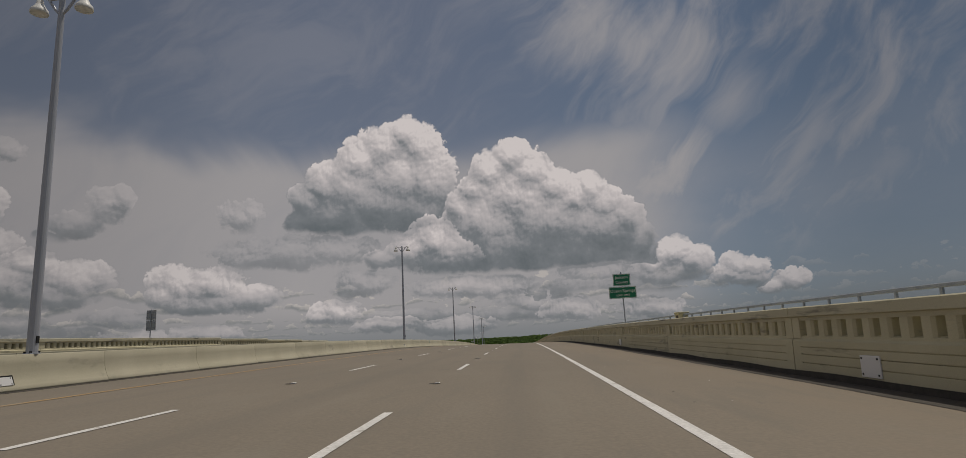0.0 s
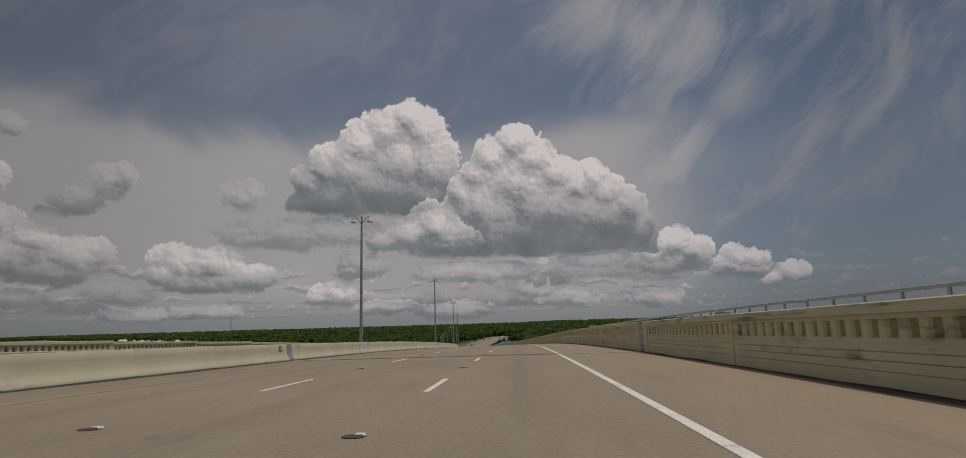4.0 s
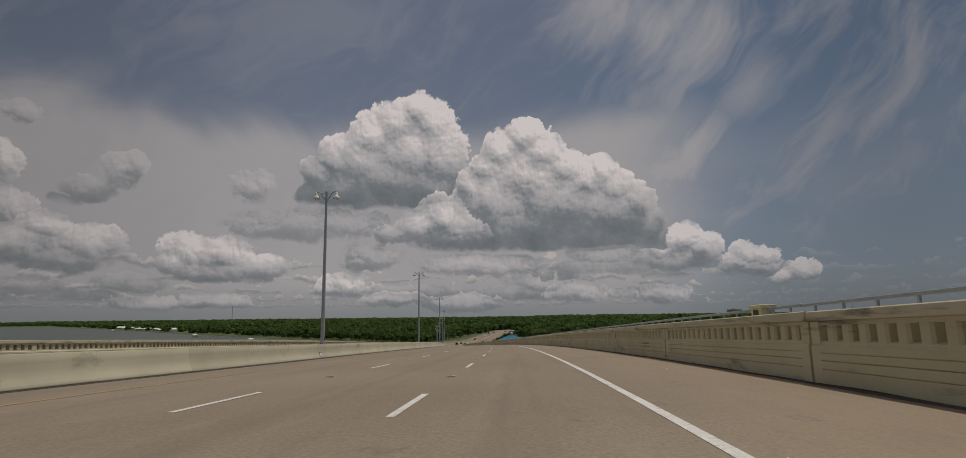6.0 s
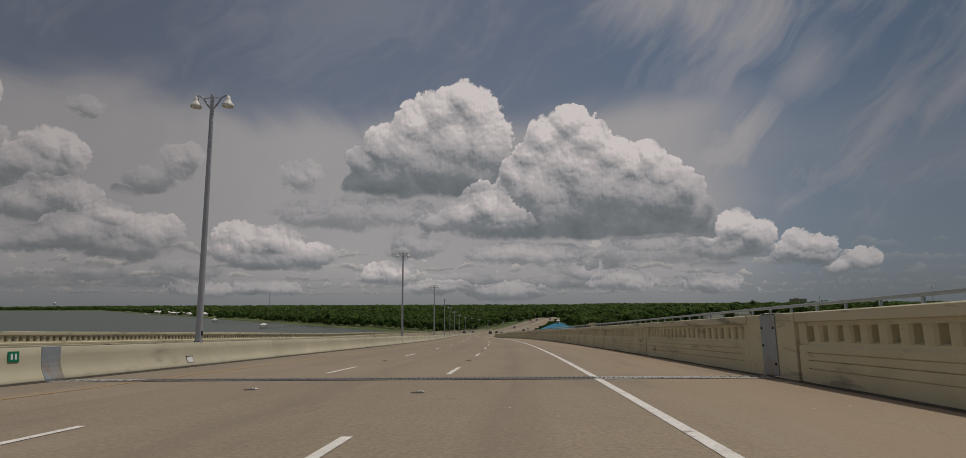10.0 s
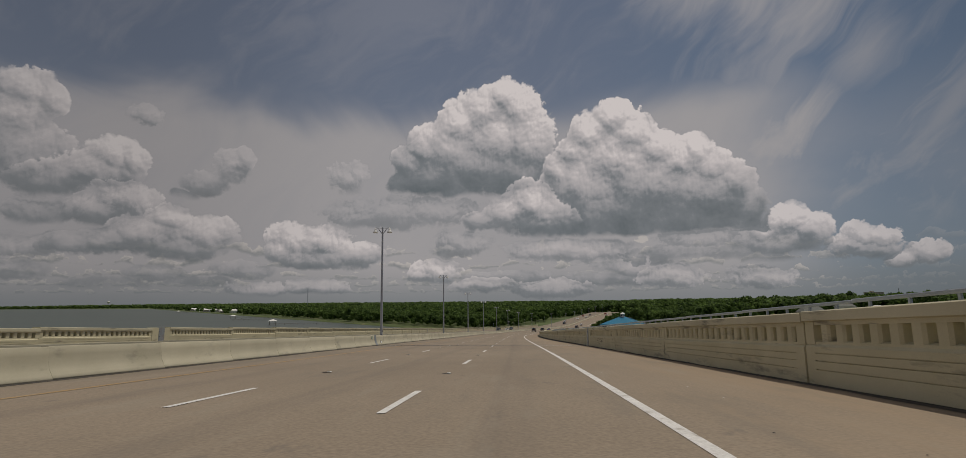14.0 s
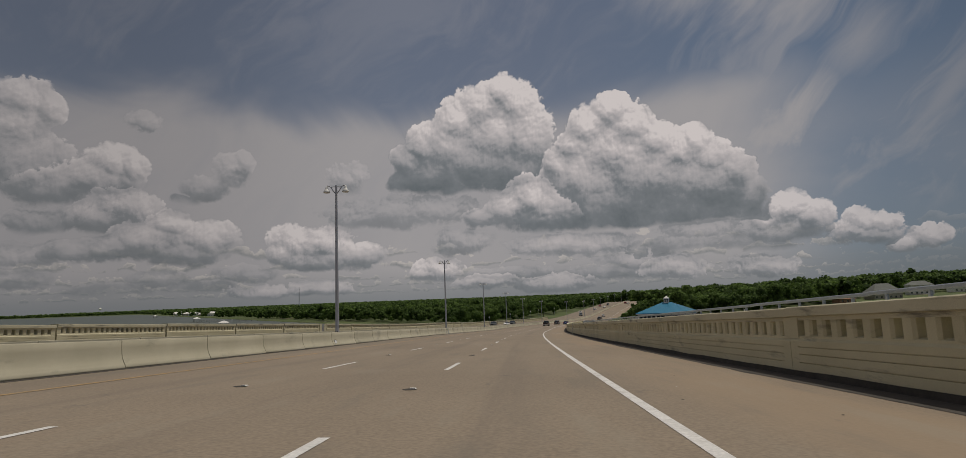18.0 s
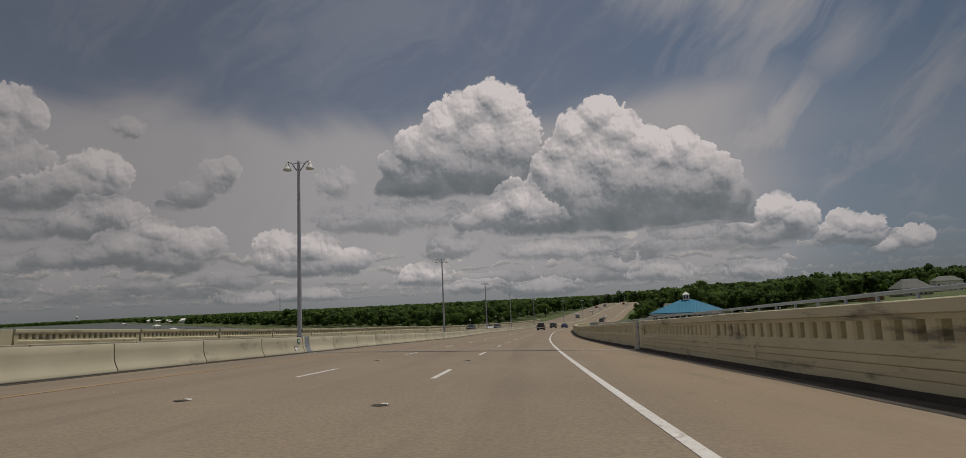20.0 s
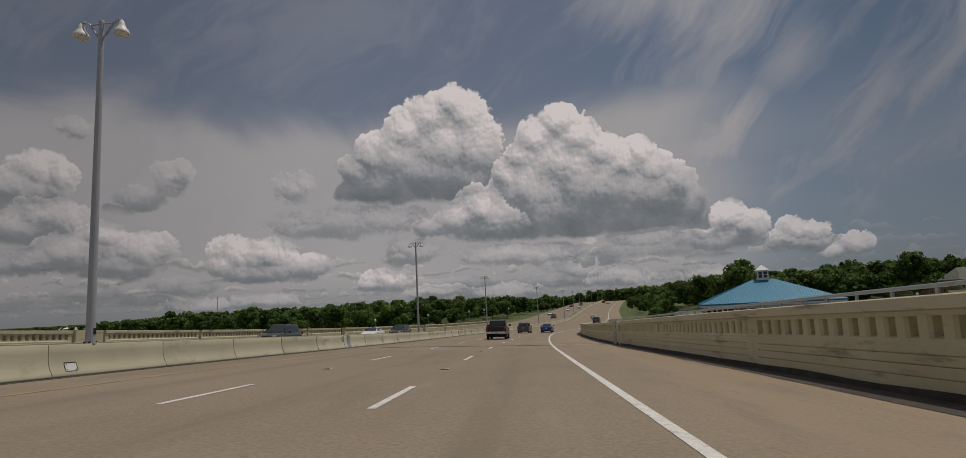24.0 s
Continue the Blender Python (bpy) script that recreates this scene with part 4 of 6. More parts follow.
# ---- street lamps on the median barrier ----
LAMP_GAP, LAMP_START = 44.22, 13.3
lamp_place = lambda k: LAMP_START + LAMP_GAP * k + float(np.interp(k, (0, 3, 6, 9), (0.0, 0.5, 0.2, 1.7)))
def street_lamp():
    lamp = tagged(new("street_lamp"), "grey tapered steel lamp post with two bell-shaped lamps", "street lamp", "street lamps along the median")
    pole = bmesh.new()
    add_lathe(pole, [(0.125, 0.0), (0.125, 0.04), (0.122, 0.05), (0.118, 0.4), (0.07, 9.3), (0.06, 9.35)], 16)
    part("pole", pole, M_POLE, lamp)
    part("base_plate", box((0, 0, 0.015), (0.20, 0.30, 0.03), 0.006), M_POLE, lamp)
    part("hand_hole", box((0.118, 0, 0.34), (0.025, 0.09, 0.17), 0.006), M_DARK, lamp, "dark hand hole near the pole foot")
    for bx in (-0.07, 0.07):
        for by in (-0.12, 0.12):
            part("anchor_nut", box((bx, by, 0.05), (0.045, 0.045, 0.045), 0.005), M_DARK, lamp)
    for side in (-1, 1):
        arm = bmesh.new()
        add_tube(arm, [(0, 0, 8.75), (side * 0.18, 0, 8.95), (side * 0.38, 0, 9.25), (side * 0.55, 0, 9.33), (side * 0.62, 0, 9.28)], 0.035, 8)
        add_tube(arm, [(0, 0, 9.25), (side * 0.35, 0, 9.22)], 0.022, 6)
        part("arm", arm, M_POLE, lamp)
        head = bmesh.new()
        add_lathe(head, [(0.21, 8.86), (0.22, 8.90), (0.20, 8.97), (0.13, 9.06), (0.09, 9.15), (0.075, 9.24), (0.03, 9.30)], 16, Matrix.Translation((side * 0.62, 0, 0)))
        part("lamp_shade", head, M_LAMP, lamp, "white bell-shaped lamp shade", smooth=True)
    return lamp


lamp = street_lamp()
upright = lambda s, u, h: Matrix.Translation(road_frame(s, u, h).translation) @ Matrix.Rotation(float(np.interp(s, grid_s, grid_h)), 4, "Z")
lamp.matrix_basis = upright(LAMP_START - LAMP_GAP, BARRIER_U - 0.02, 0.8)
for k in range(0, 25):
    copy_thing(lamp, upright(lamp_place(k), BARRIER_U - 0.02, 0.8))

# ---- walkway railing ----
RAIL_LONG = 8.5


def railing_section():
    rail = tagged(new("railing_section"), "grey metal walkway railing length with posts and pickets", "railing", "walkway railing")
    top = box((0, 0, 1.89), (0.09, RAIL_LONG - 0.01, 0.11), 0.02)
    part("top_rail", top, M_STEEL, rail)
    part("lower_rail", box((0, 0, 1.57), (0.05, RAIL_LONG - 0.01, 0.05), 0.008), M_STEEL, rail)
    part("foot_rail", box((0, 0, 0.55), (0.05, RAIL_LONG - 0.01, 0.05), 0.008), M_STEEL, rail)
    post = box((0, 0, 1.18), (0.07, 0.09, 1.46), 0.008)
    first_post = part("post", post, M_STEEL, rail, m=Matrix.Translation((0, -RAIL_LONG / 2 + 0.85, 0)))
    for k in range(1, 5):
        part("post", first_post.data, None, rail, m=Matrix.Translation((0, -RAIL_LONG / 2 + 0.85 + 1.7 * k, 0)))
    pickets = bmesh.new()
    n = 64
    for k in range(n):
        add_box(pickets, (0, -RAIL_LONG / 2 + (k + 0.5) * RAIL_LONG / n, 1.075), (0.02, 0.022, 1.05))
    tagged(part("picket_infill", pickets, M_STEEL, rail), kind="stuff")
    return rail


rail = railing_section()
rail.matrix_basis = road_frame(-40, PATH_EDGE)
for k in range(1, 91):
    copy_thing(rail, road_frame(-40 + RAIL_LONG * k, PATH_EDGE))


def pilaster(s):
    thing = tagged(new("pilaster"), "cream concrete pier with a dark bronze panel in the railing", "pilaster", "railing piers")
    part("shaft", box((0, 0, 1.2), (0.55, 0.95, 1.5), 0.02), M_PARAPET, thing)
    part("capstone", box((0, 0, 2.01), (0.68, 1.08, 0.13), 0.025), M_PARAPET, thing)
    part("panel", box((-0.28, 0, 1.45), (0.02, 0.5, 0.85), 0.006), M_BRONZE, thing, "dark bronze panel")
    thing.matrix_basis = road_frame(s, PATH_EDGE)


for s in (37.0, 180.0, 325.0, 477.0, 625.0):
    pilaster(s)


# ---- finger joints across the deck ----
def finger_joint(s, low, high):
    thing = tagged(new("expansion_joint"), "steel finger joint laid across the bridge deck", "expansion joint", "deck joints")
    pitch = 0.22
    for side, low, high, steel, look_of in [(a, *b) for a in (-1, 1) for b in ((low, -9.2, M_JOINT, "dusty pale steel plate with teeth"), (-9.2, 1.6, M_JOINT_DARK, "dark worn steel plate with teeth"), (1.6, high, M_JOINT, "dusty pale steel plate with teeth"))]:
        teeth = int((high - low) / pitch)
        verts, faces = [], []
        for k in range(teeth):
            x = low + pitch * (k + (0.0 if side < 0 else 0.5))
            reach = 0.16
            base = len(verts)
            for px, py in ((x, side * 0.34), (x + pitch, side * 0.34), (x + pitch, side * 0.13), (x + pitch * 0.72, side * 0.13), (x + pitch * 0.60, -side * reach * 0.5), (x + pitch * 0.40, -side * reach * 0.5), (x + pitch * 0.28, side * 0.13), (x, side * 0.13)):
                verts.append((px, py, 0.012))
            ring = list(range(base, base + 8))
            faces.append(tuple(ring if side > 0 else ring[::-1]))
        part("finger_plate", mesh_of("finger_plate", verts, faces, steel), None, thing, look_of)
    low, high = -11.25, 5.6
    part("gap", mesh_of("gap", [(low, -0.18, 0.006), (high, -0.18, 0.006), (high, 0.18, 0.006), (low, 0.18, 0.006)], [(0, 1, 2, 3)], M_DARK), None, thing)
    low, high = -11.25, 5.6
    bolts = []
    for side in (-1, 1):
        for k in range(int((high - low) / 0.33)):
            bolts.append((low + 0.2 + 0.33 * k, side * 0.27))
    verts, faces = [], []
    for x, y in bolts:
        b = len(verts)
        verts += [(x + 0.03 * math.cos(a * math.pi / 3), y + 0.025 * math.sin(a * math.pi / 3), 0.0155) for a in range(6)]
        faces.append(tuple(range(b, b + 6)))
    tagged(part("bolt_row", mesh_of("bolt_row", verts, faces, M_DARK), None, thing), kind="stuff")
    thing.matrix_basis = road_frame(s)
    return thing


for s in JOINTS[1:]:
    finger_joint(s, -11.25, 5.6)


# ---- junction boxes in the barrier, cable conduits at the lamps ----
def junction_box(s):
    thing = tagged(new("junction_box"), "white metal cover plate bolted in the barrier face", "junction box", "barrier boxes")
    lean = Matrix.Rotation(radians(-22), 4, "Y")
    part("recess", box((0, 0, 0), (0.02, 0.41, 0.235), 0.003), M_DARK, thing)
    part("cover", box((0.014, -0.02, -0.02), (0.016, 0.37, 0.20), 0.004), M_BODY_WHITE, thing, "scratched white cover plate")
    for y in (-0.16, 0.12):
        for z in (-0.09, 0.05):
            part("screw", box((0.025, y, z), (0.01, 0.02, 0.02)), M_DARK, thing)
    thing.matrix_basis = road_frame(s, BARRIER_U + 0.178, 0.255) @ lean


for k in range(0, 20):
    junction_box(lamp_place(k) - 0.85)
def wall_box(s, h):
    thing = tagged(new("junction_box"), "white metal cover plate set in the parapet foot", "junction box", "parapet boxes")
    part("cover", box((0, 0, 0), (0.03, 0.55, 0.36), 0.006), M_BODY_WHITE, thing)
    for y in (-0.22, 0.22):
        for z in (-0.13, 0.13):
            part("screw", box((-0.018, y, z), (0.012, 0.03, 0.03)), M_DARK, thing)
    thing.matrix_basis = road_frame(s, PARAPET_U - 0.012, h)


wall_box(10.2, 0.34)
wall_box(34.8, 0.36)


def access_cover(s, h):
    thing = tagged(new("access_cover"), "cream painted access cover flush in the parapet face", "cover plate", "parapet covers")
    part("cover", box((0, 0, 0), (0.024, 0.46, 0.32), 0.005), M_PARAPET, thing)
    for y in (-0.17, 0.17):
        part("screw", box((-0.014, y, 0.10), (0.012, 0.035, 0.035)), M_DARK, thing)
    thing.matrix_basis = road_frame(s, PARAPET_U - 0.008, h)


access_cover(530.9, 0.47)
access_cover(607.6, 0.47)

# ---- raised road markers ----
marker = tagged(new("road_marker"), "small pale raised marker on the lane line", "road marker", "raised road markers")
bm = bmesh.new()
add_prism(bm, [(-0.06, 0), (-0.045, 0.02), (0.045, 0.02), (0.06, 0)], -0.055, 0.055)
part("marker_body", bm, M_WHITE_PAINT, marker)
# dark disc, shifted left and back, paints each marker's shadow on the deck
shadow_disc = bmesh.new()
bmesh.ops.create_circle(shadow_disc, cap_ends=True, segments=12, radius=0.13, matrix=Matrix.Translation((-0.05, -0.05, 0.0025)))
part("shadow_pad", shadow_disc, M_DIRT_SHADE, marker, "dark pad painted as shadow of the marker")
marker.matrix_basis = road_frame(DASH_START + DASH_GAP * -2.5, DASH_A, LIFT)
for k in range(-2, 52):
    for u, ahead in ((DASH_A, 0.0), (DASH_B, 0.7)):
        copy_thing(marker, road_frame(DASH_START + ahead + DASH_GAP * (k + 0.5), u + 0.02, LIFT))

# ---- signs ----
def lettering(text, size, parent, m, material):
    curve = bpy.data.curves.new("lettering", "FONT")
    curve.body, curve.size, curve.align_x, curve.align_y, curve.extrude = text, size, "CENTER", "CENTER", 0.002
    temp = bpy.data.objects.new("lettering", curve)
    scene.collection.objects.link(temp)
    bpy.context.view_layer.update()
    mesh = bpy.data.meshes.new_from_object(temp)
    bpy.data.objects.remove(temp)
    mesh.materials.clear()
    mesh.materials.append(material)
    return part("lettering", mesh, None, parent, m=m)


FACE = Matrix.Rotation(math.pi / 2, 4, "X")


def board(parent, centre, size, material):
    plate = part("sign_board", box(centre, (size[0], 0.012, size[1]), 0.0), material, parent, "green sign board with white border")
    w, h = size[0] / 2 - 0.03, size[1] / 2 - 0.03
    rim = bmesh.new()
    for x, z, a, b in ((0, h, 2 * w, 0.022), (0, -h, 2 * w, 0.022), (w, 0, 0.022, 2 * h), (-w, 0, 0.022, 2 * h)):
        add_box(rim, (centre[0] + x, centre[1] - 0.008, centre[2] + z), (a, 0.004, b))
    part("border", rim, M_SIGN_WHITE, parent)
    part("back_sheet", box((centre[0], centre[1] + 0.009, centre[2]), (size[0], 0.005, size[1])), M_SIGN_BACK, parent)


sign = tagged(new("road_sign"), "green county and town limit sign on a steel post", "road sign")
pole = bmesh.new()
add_lathe(pole, [(0.035, 0.0), (0.035, 4.1)], 10, Matrix.Translation((0, 0.04, 0)))
part("post", pole, M_STEEL, sign)
board(sign, (0, 0, 2.85), (1.62, 0.70), M_GREEN_SIGN)
board(sign, (0, 0, 3.62), (1.02, 0.72), M_GREEN_SIGN)
lettering("Ocean Springs", 0.255, sign, Matrix.Translation((0, -0.012, 2.95)) @ FACE, M_SIGN_WHITE)
lettering("CORP. LIMIT", 0.155, sign, Matrix.Translation((0, -0.012, 2.68)) @ FACE, M_SIGN_WHITE)
lettering("Jackson", 0.25, sign, Matrix.Translation((0, -0.012, 3.77)) @ FACE, M_SIGN_WHITE)
lettering("County", 0.25, sign, Matrix.Translation((0, -0.012, 3.48)) @ FACE, M_SIGN_WHITE)
sign.matrix_basis = upright(35.8, PARAPET_U + 0.56, 0.45) @ Matrix.Rotation(radians(-4), 4, "Z")

far_sign = tagged(new("road_sign"), "bare aluminium back of a two-board road sign", "road sign")
pole = bmesh.new()
add_lathe(pole, [(0.04, 0.0), (0.04, 4.6)], 10, Matrix.Translation((0, -0.05, 0)))
part("post", pole, M_STEEL, far_sign)
for z, h in ((4.15, 0.78), (3.32, 0.82)):
    part("sign_board", box((0, 0, z), (0.82, 0.02, h), 0.004), M_SIGN_BACK, far_sign, "grey aluminium board back")
    part("batten", box((0, -0.02, z + 0.2), (0.8, 0.03, 0.05)), M_STEEL, far_sign)
    part("batten", box((0, -0.02, z - 0.2), (0.8, 0.03, 0.05)), M_STEEL, far_sign)
far_sign.matrix_basis = upright(46.0, FAR_PARAPET_U - 0.56, -0.9)

def marker_sign(s):
    thing = tagged(new("marker_sign"), "small green bridge marker plate with white numerals on the barrier", "marker sign", "bridge markers")
    part("sign_board", box((0, 0, 0), (0.015, 0.30, 0.24), 0.004), M_GREEN_SIGN, thing)
    for y in (-0.055, 0.055):
        part("numeral_bar", box((0.009, y, 0), (0.004, 0.05, 0.13)), M_SIGN_WHITE, thing, "white bar of unreadable numeral")
    thing.matrix_basis = road_frame(s, BARRIER_U + 0.112, 0.62) @ Matrix.Rotation(radians(-6), 4, "Y")


for s in [72.7] + [joint - 1.1 for joint in JOINTS[1:]]:
    marker_sign(s)

# ---- chips and scraps lying on the deck ----
chip_rng = random.Random(3)
verts, faces = [], []
for k in range(420):
    s = chip_rng.uniform(0, 660)
    u = chip_rng.choice((chip_rng.uniform(1.9, 5.4), chip_rng.uniform(1.9, 5.4), chip_rng.uniform(-11.0, 1.5)))
    r = chip_rng.uniform(0.010, 0.032) * (1.6 if chip_rng.random() < 0.08 else 1.0)
    m = road_frame(s, u, 0.004)
    a = chip_rng.uniform(0, 3)
    base = len(verts)
    for i in range(5):
        t = a + i * 1.2566
        rr = r * chip_rng.uniform(0.6, 1.3)
        verts.append(m @ Vector((rr * math.cos(t), rr * math.sin(t), 0)))
    verts.append(m @ Vector((0, 0, r * 0.22)))
    faces += [(base + i, base + (i + 1) % 5, base + 5) for i in range(5)]
chips = mesh_of("deck_debris", verts, faces, [M_CHIP_PALE, M_DIRT_SHADE])
for f in chips.polygons:
    f.material_index = 0 if (f.index // 5) % 3 else 1
tagged(part("deck_debris", chips, None), "small pale and dark chips scattered on the deck", "debris", kind="stuff")

# ---- trees ----
def mesh_np(name, verts, quads, material):
    """A mesh from arrays of points and four-sided faces."""
    mesh = bpy.data.meshes.new(name)
    mesh.vertices.add(len(verts))
    mesh.vertices.foreach_set("co", np.asarray(verts, dtype=np.float32).ravel())
    mesh.loops.add(len(quads) * 4)
    mesh.loops.foreach_set("vertex_index", np.asarray(quads, dtype=np.int32).ravel())
    mesh.polygons.add(len(quads))
    mesh.polygons.foreach_set("loop_start", np.arange(len(quads), dtype=np.int32) * 4)
    mesh.update(calc_edges=True)
    mesh.validate()
    mesh.materials.append(material)
    return mesh


def crown_arrays(rng, leaves, leaf, tall=11.0, wide=5.0, foot=3.0):
    """Points and faces of an uneven crown: limbs' clumps, each of many small leaf blades, round dark inner masses."""
    blobs = []
    for k in range(11):
        a, r = rng.uniform(0, 2 * math.pi), wide * math.sqrt(rng.uniform(0, 1)) * 0.72
        z = foot + (tall - foot) * rng.uniform(0.18, 0.86)
        r *= 1.0 - 0.55 * max(0, (z - foot) / (tall - foot) - 0.45)
        blobs.append((r * math.cos(a), r * math.sin(a), z, wide * rng.uniform(0.28, 0.48)))
    blobs.append((0, 0, foot + (tall - foot) * 0.6, wide * 0.5))
    verts, quads = [], []
    # inner masses, eight-sided and lumpy
    for bx, by, bz, br in blobs:
        base = len(verts)
        for ring, (rr, zz) in enumerate(((0.35, -0.72), (0.78, -0.2), (0.72, 0.32), (0.3, 0.72))):
            for i in range(6):
                a = i * math.pi / 3 + ring * 0.5
                w = rr * rng.uniform(0.75, 1.05)
                verts.append((bx + br * w * math.cos(a), by + br * w * math.sin(a), bz + br * 0.85 * zz))
        for ring in range(3):
            for i in range(6):
                p = base + ring * 6
                quads.append((p + i, p + (i + 1) % 6, p + 6 + (i + 1) % 6, p + 6 + i))
        for ring in (0, 3):
            p = base + ring * 6
            quads.append((p, p + 1, p + 2, p + 3))
            quads.append((p, p + 3, p + 4, p + 5))
    per = leaves // len(blobs)
    for bx, by, bz, br in blobs:
        d = rng.normal(size=(per, 3))
        d /= np.linalg.norm(d, axis=1)[:, None]
        d[:, 2] = np.where(d[:, 2] < -0.4, -d[:, 2], d[:, 2])
        c = np.array((bx, by, bz)) + d * (br * rng.uniform(0.72, 1.12, size=(per, 1))) * np.array((1, 1, 0.85))
        u = np.cross(d, rng.normal(size=(per, 3)))
        u /= np.linalg.norm(u, axis=1)[:, None]
        v = np.cross(d, u) + d * rng.uniform(-0.7, 0.7, size=(per, 1))
        size = leaf * rng.uniform(0.6, 1.4, size=(per, 1))
        base = len(verts)
        corner = np.stack([c - u * size - v * size * 0.5, c + u * size * 0.6 - v * size * 0.9, c + u * size + v * size * 0.5, c - u * size * 0.5 + v * size * 0.9], 1).reshape(-1, 3)
        verts.extend(map(tuple, corner))
        quads.extend((base + 4 * i, base + 4 * i + 1, base + 4 * i + 2, base + 4 * i + 3) for i in range(per))
    return np.array(verts, dtype=np.float32), np.array(quads, dtype=np.int32)


def trunk_bmesh(tall, rng):
    bm = bmesh.new()
    lean = rng.uniform(-0.3, 0.3)
    add_tube(bm, [(0, 0, -0.3), (0.05, 0, 0.5), (lean * 0.5, 0.1, tall * 0.35), (lean, 0.15, tall * 0.62)], [0.36, 0.28, 0.2, 0.1], 8)
    for k in range(4):
        a = k * 1.7 + rng.uniform(0, 1)
        z = tall * (0.28 + 0.07 * k)
        add_tube(bm, [(lean * 0.5, 0.1, z), (math.cos(a) * 1.2, math.sin(a) * 1.2, z + 1.4), (math.cos(a) * 2.2, math.sin(a) * 2.2, z + 2.6)], [0.13, 0.09, 0.04], 6)
    return bm


tree_rng = np.random.default_rng(5)
FINE = [crown_arrays(tree_rng, 1000, 0.34, t, w, f) for t, w, f in ((11.5, 5.0, 2.0), (12.6, 5.4, 2.4), (10.4, 5.2, 1.4), (12.9, 5.0, 2.6))]
MIDDLE = [crown_arrays(tree_rng, 200, 0.75, t, w, f) for t, w, f in ((11.5, 5.4, 1.5), (13.0, 5.8, 2.0), (10.0, 5.8, 1.0), (14.0, 5.0, 2.5))]
COARSE = [crown_arrays(tree_rng, 60, 1.5, 11.0, 8.5, 0.0), crown_arrays(tree_rng, 60, 1.5, 12.5, 9.5, 0.0)]


def land_z(x, y):
    near = 690 + (-x - 40) * 0.98 if x < -40 else 690 - (x + 40) * 0.55
    near = max(near, 420) if x > -40 else min(near, 2700 + 0.05 * -x)
    k = y - near
    return k, -1.5 + 0.9 * noise.noise((x * 0.01, y * 0.01, 0)) + min(6.0, 0.03 * max(0, x - 90)) * min(1, max(k, 0) / 300) + 0.0018 * min(k, 900)


def road_gap(x, y):
    """Metres to the right of the driven line."""
    i = int(np.argmin((grid_x - x) ** 2 + (grid_y - y) ** 2))
    return (x - grid_x[i]) * math.cos(grid_h[i]) + (y - grid_y[i]) * math.sin(grid_h[i])


def woods(name, label, spots, kinds):
    vs, qs, base = [], [], 0
    for x, y, z, size in spots:
        v, q = kinds[int(tree_rng.integers(len(kinds)))]
        a = tree_rng.uniform(0, 2 * math.pi)
        turn = np.array(((math.cos(a), -math.sin(a), 0), (math.sin(a), math.cos(a), 0), (0, 0, 1)), dtype=np.float32)
        stretch = np.array((tree_rng.uniform(0.85, 1.2), tree_rng.uniform(0.85, 1.2), tree_rng.uniform(0.90, 1.08)), dtype=np.float32) * size
        vs.append((v * stretch) @ turn.T + np.array((x, y, z), dtype=np.float32))
        qs.append(q + base)
        base += len(v)
    ob = new(name, mesh_np(name, np.concatenate(vs), np.concatenate(qs), M_LEAF))
    return tagged(ob, label, "woods", kind="stuff")


def clear_of_town(x, y):
    """Open ground: the pavilion's lot, the houses, the side street, lawns by the road and the grassy shore."""
    gap = road_gap(x, y) if -320 < x < 320 and y < 1150 else (400 if x > 0 else -400)
    if -52 < gap < 12:
        return False
    if gap > 23 and y < 792 + 0.05 * max(0, x) and x < 420:
        return False
    for hx, hy, r in ((174, 960, 26), (217, 1000, 26), (120, 900, 16), (245, 1005, 18)):
        if (x - hx) ** 2 + (y - hy) ** 2 < r * r:
            return False
    # the line of sight to the houses stays open
    if 60 < x < 260 and y < 985 and y < 830 + (x - 20) * 0.9:
        return False
    if 22 < gap < 37 and y < 1080:
        return False
    if 0 < gap < 23 and not 815 < y < 1000:
        return False
    return True


fine_left, fine_right, mid_spots, far_spots = [], [], [], []
step = 8.5
for gx in np.arange(-900, 900, step):
    for gy in np.arange(640, 1340, step):
        x, y = gx + tree_rng.uniform(-3.5, 3.5), gy + tree_rng.uniform(-3.5, 3.5)
        k, z = land_z(x, y)
        if k < (18 if x < -60 else 60) or not clear_of_town(x, y):
            continue
        away = math.hypot(x + 47, y - 616)
        if x < -60 and away > 700 and tree_rng.uniform() < 0.35:
            continue
        size = tree_rng.uniform(0.80, 1.06) * ((1.27 if x > 50 else 1.12) if x > -12 else 0.86)
        if noise.noise((x * 0.02, y * 0.02, 4)) > 0.25:
            size *= 1.07
        if away < 345 and abs(math.degrees(math.atan2(x + 47, y - 616))) < 60:
            (fine_left if road_gap(x, y) < 0 else fine_right).append((x, y, z - 0.5 + (1.5 if 0 < road_gap(x, y) < 45 else 0), size * (0.55 if 0 < road_gap(x, y) < 24 else 1.0)))
        elif tree_rng.uniform() < 0.62:
            mid_spots.append((x, y, z - 0.5, size * 1.12))
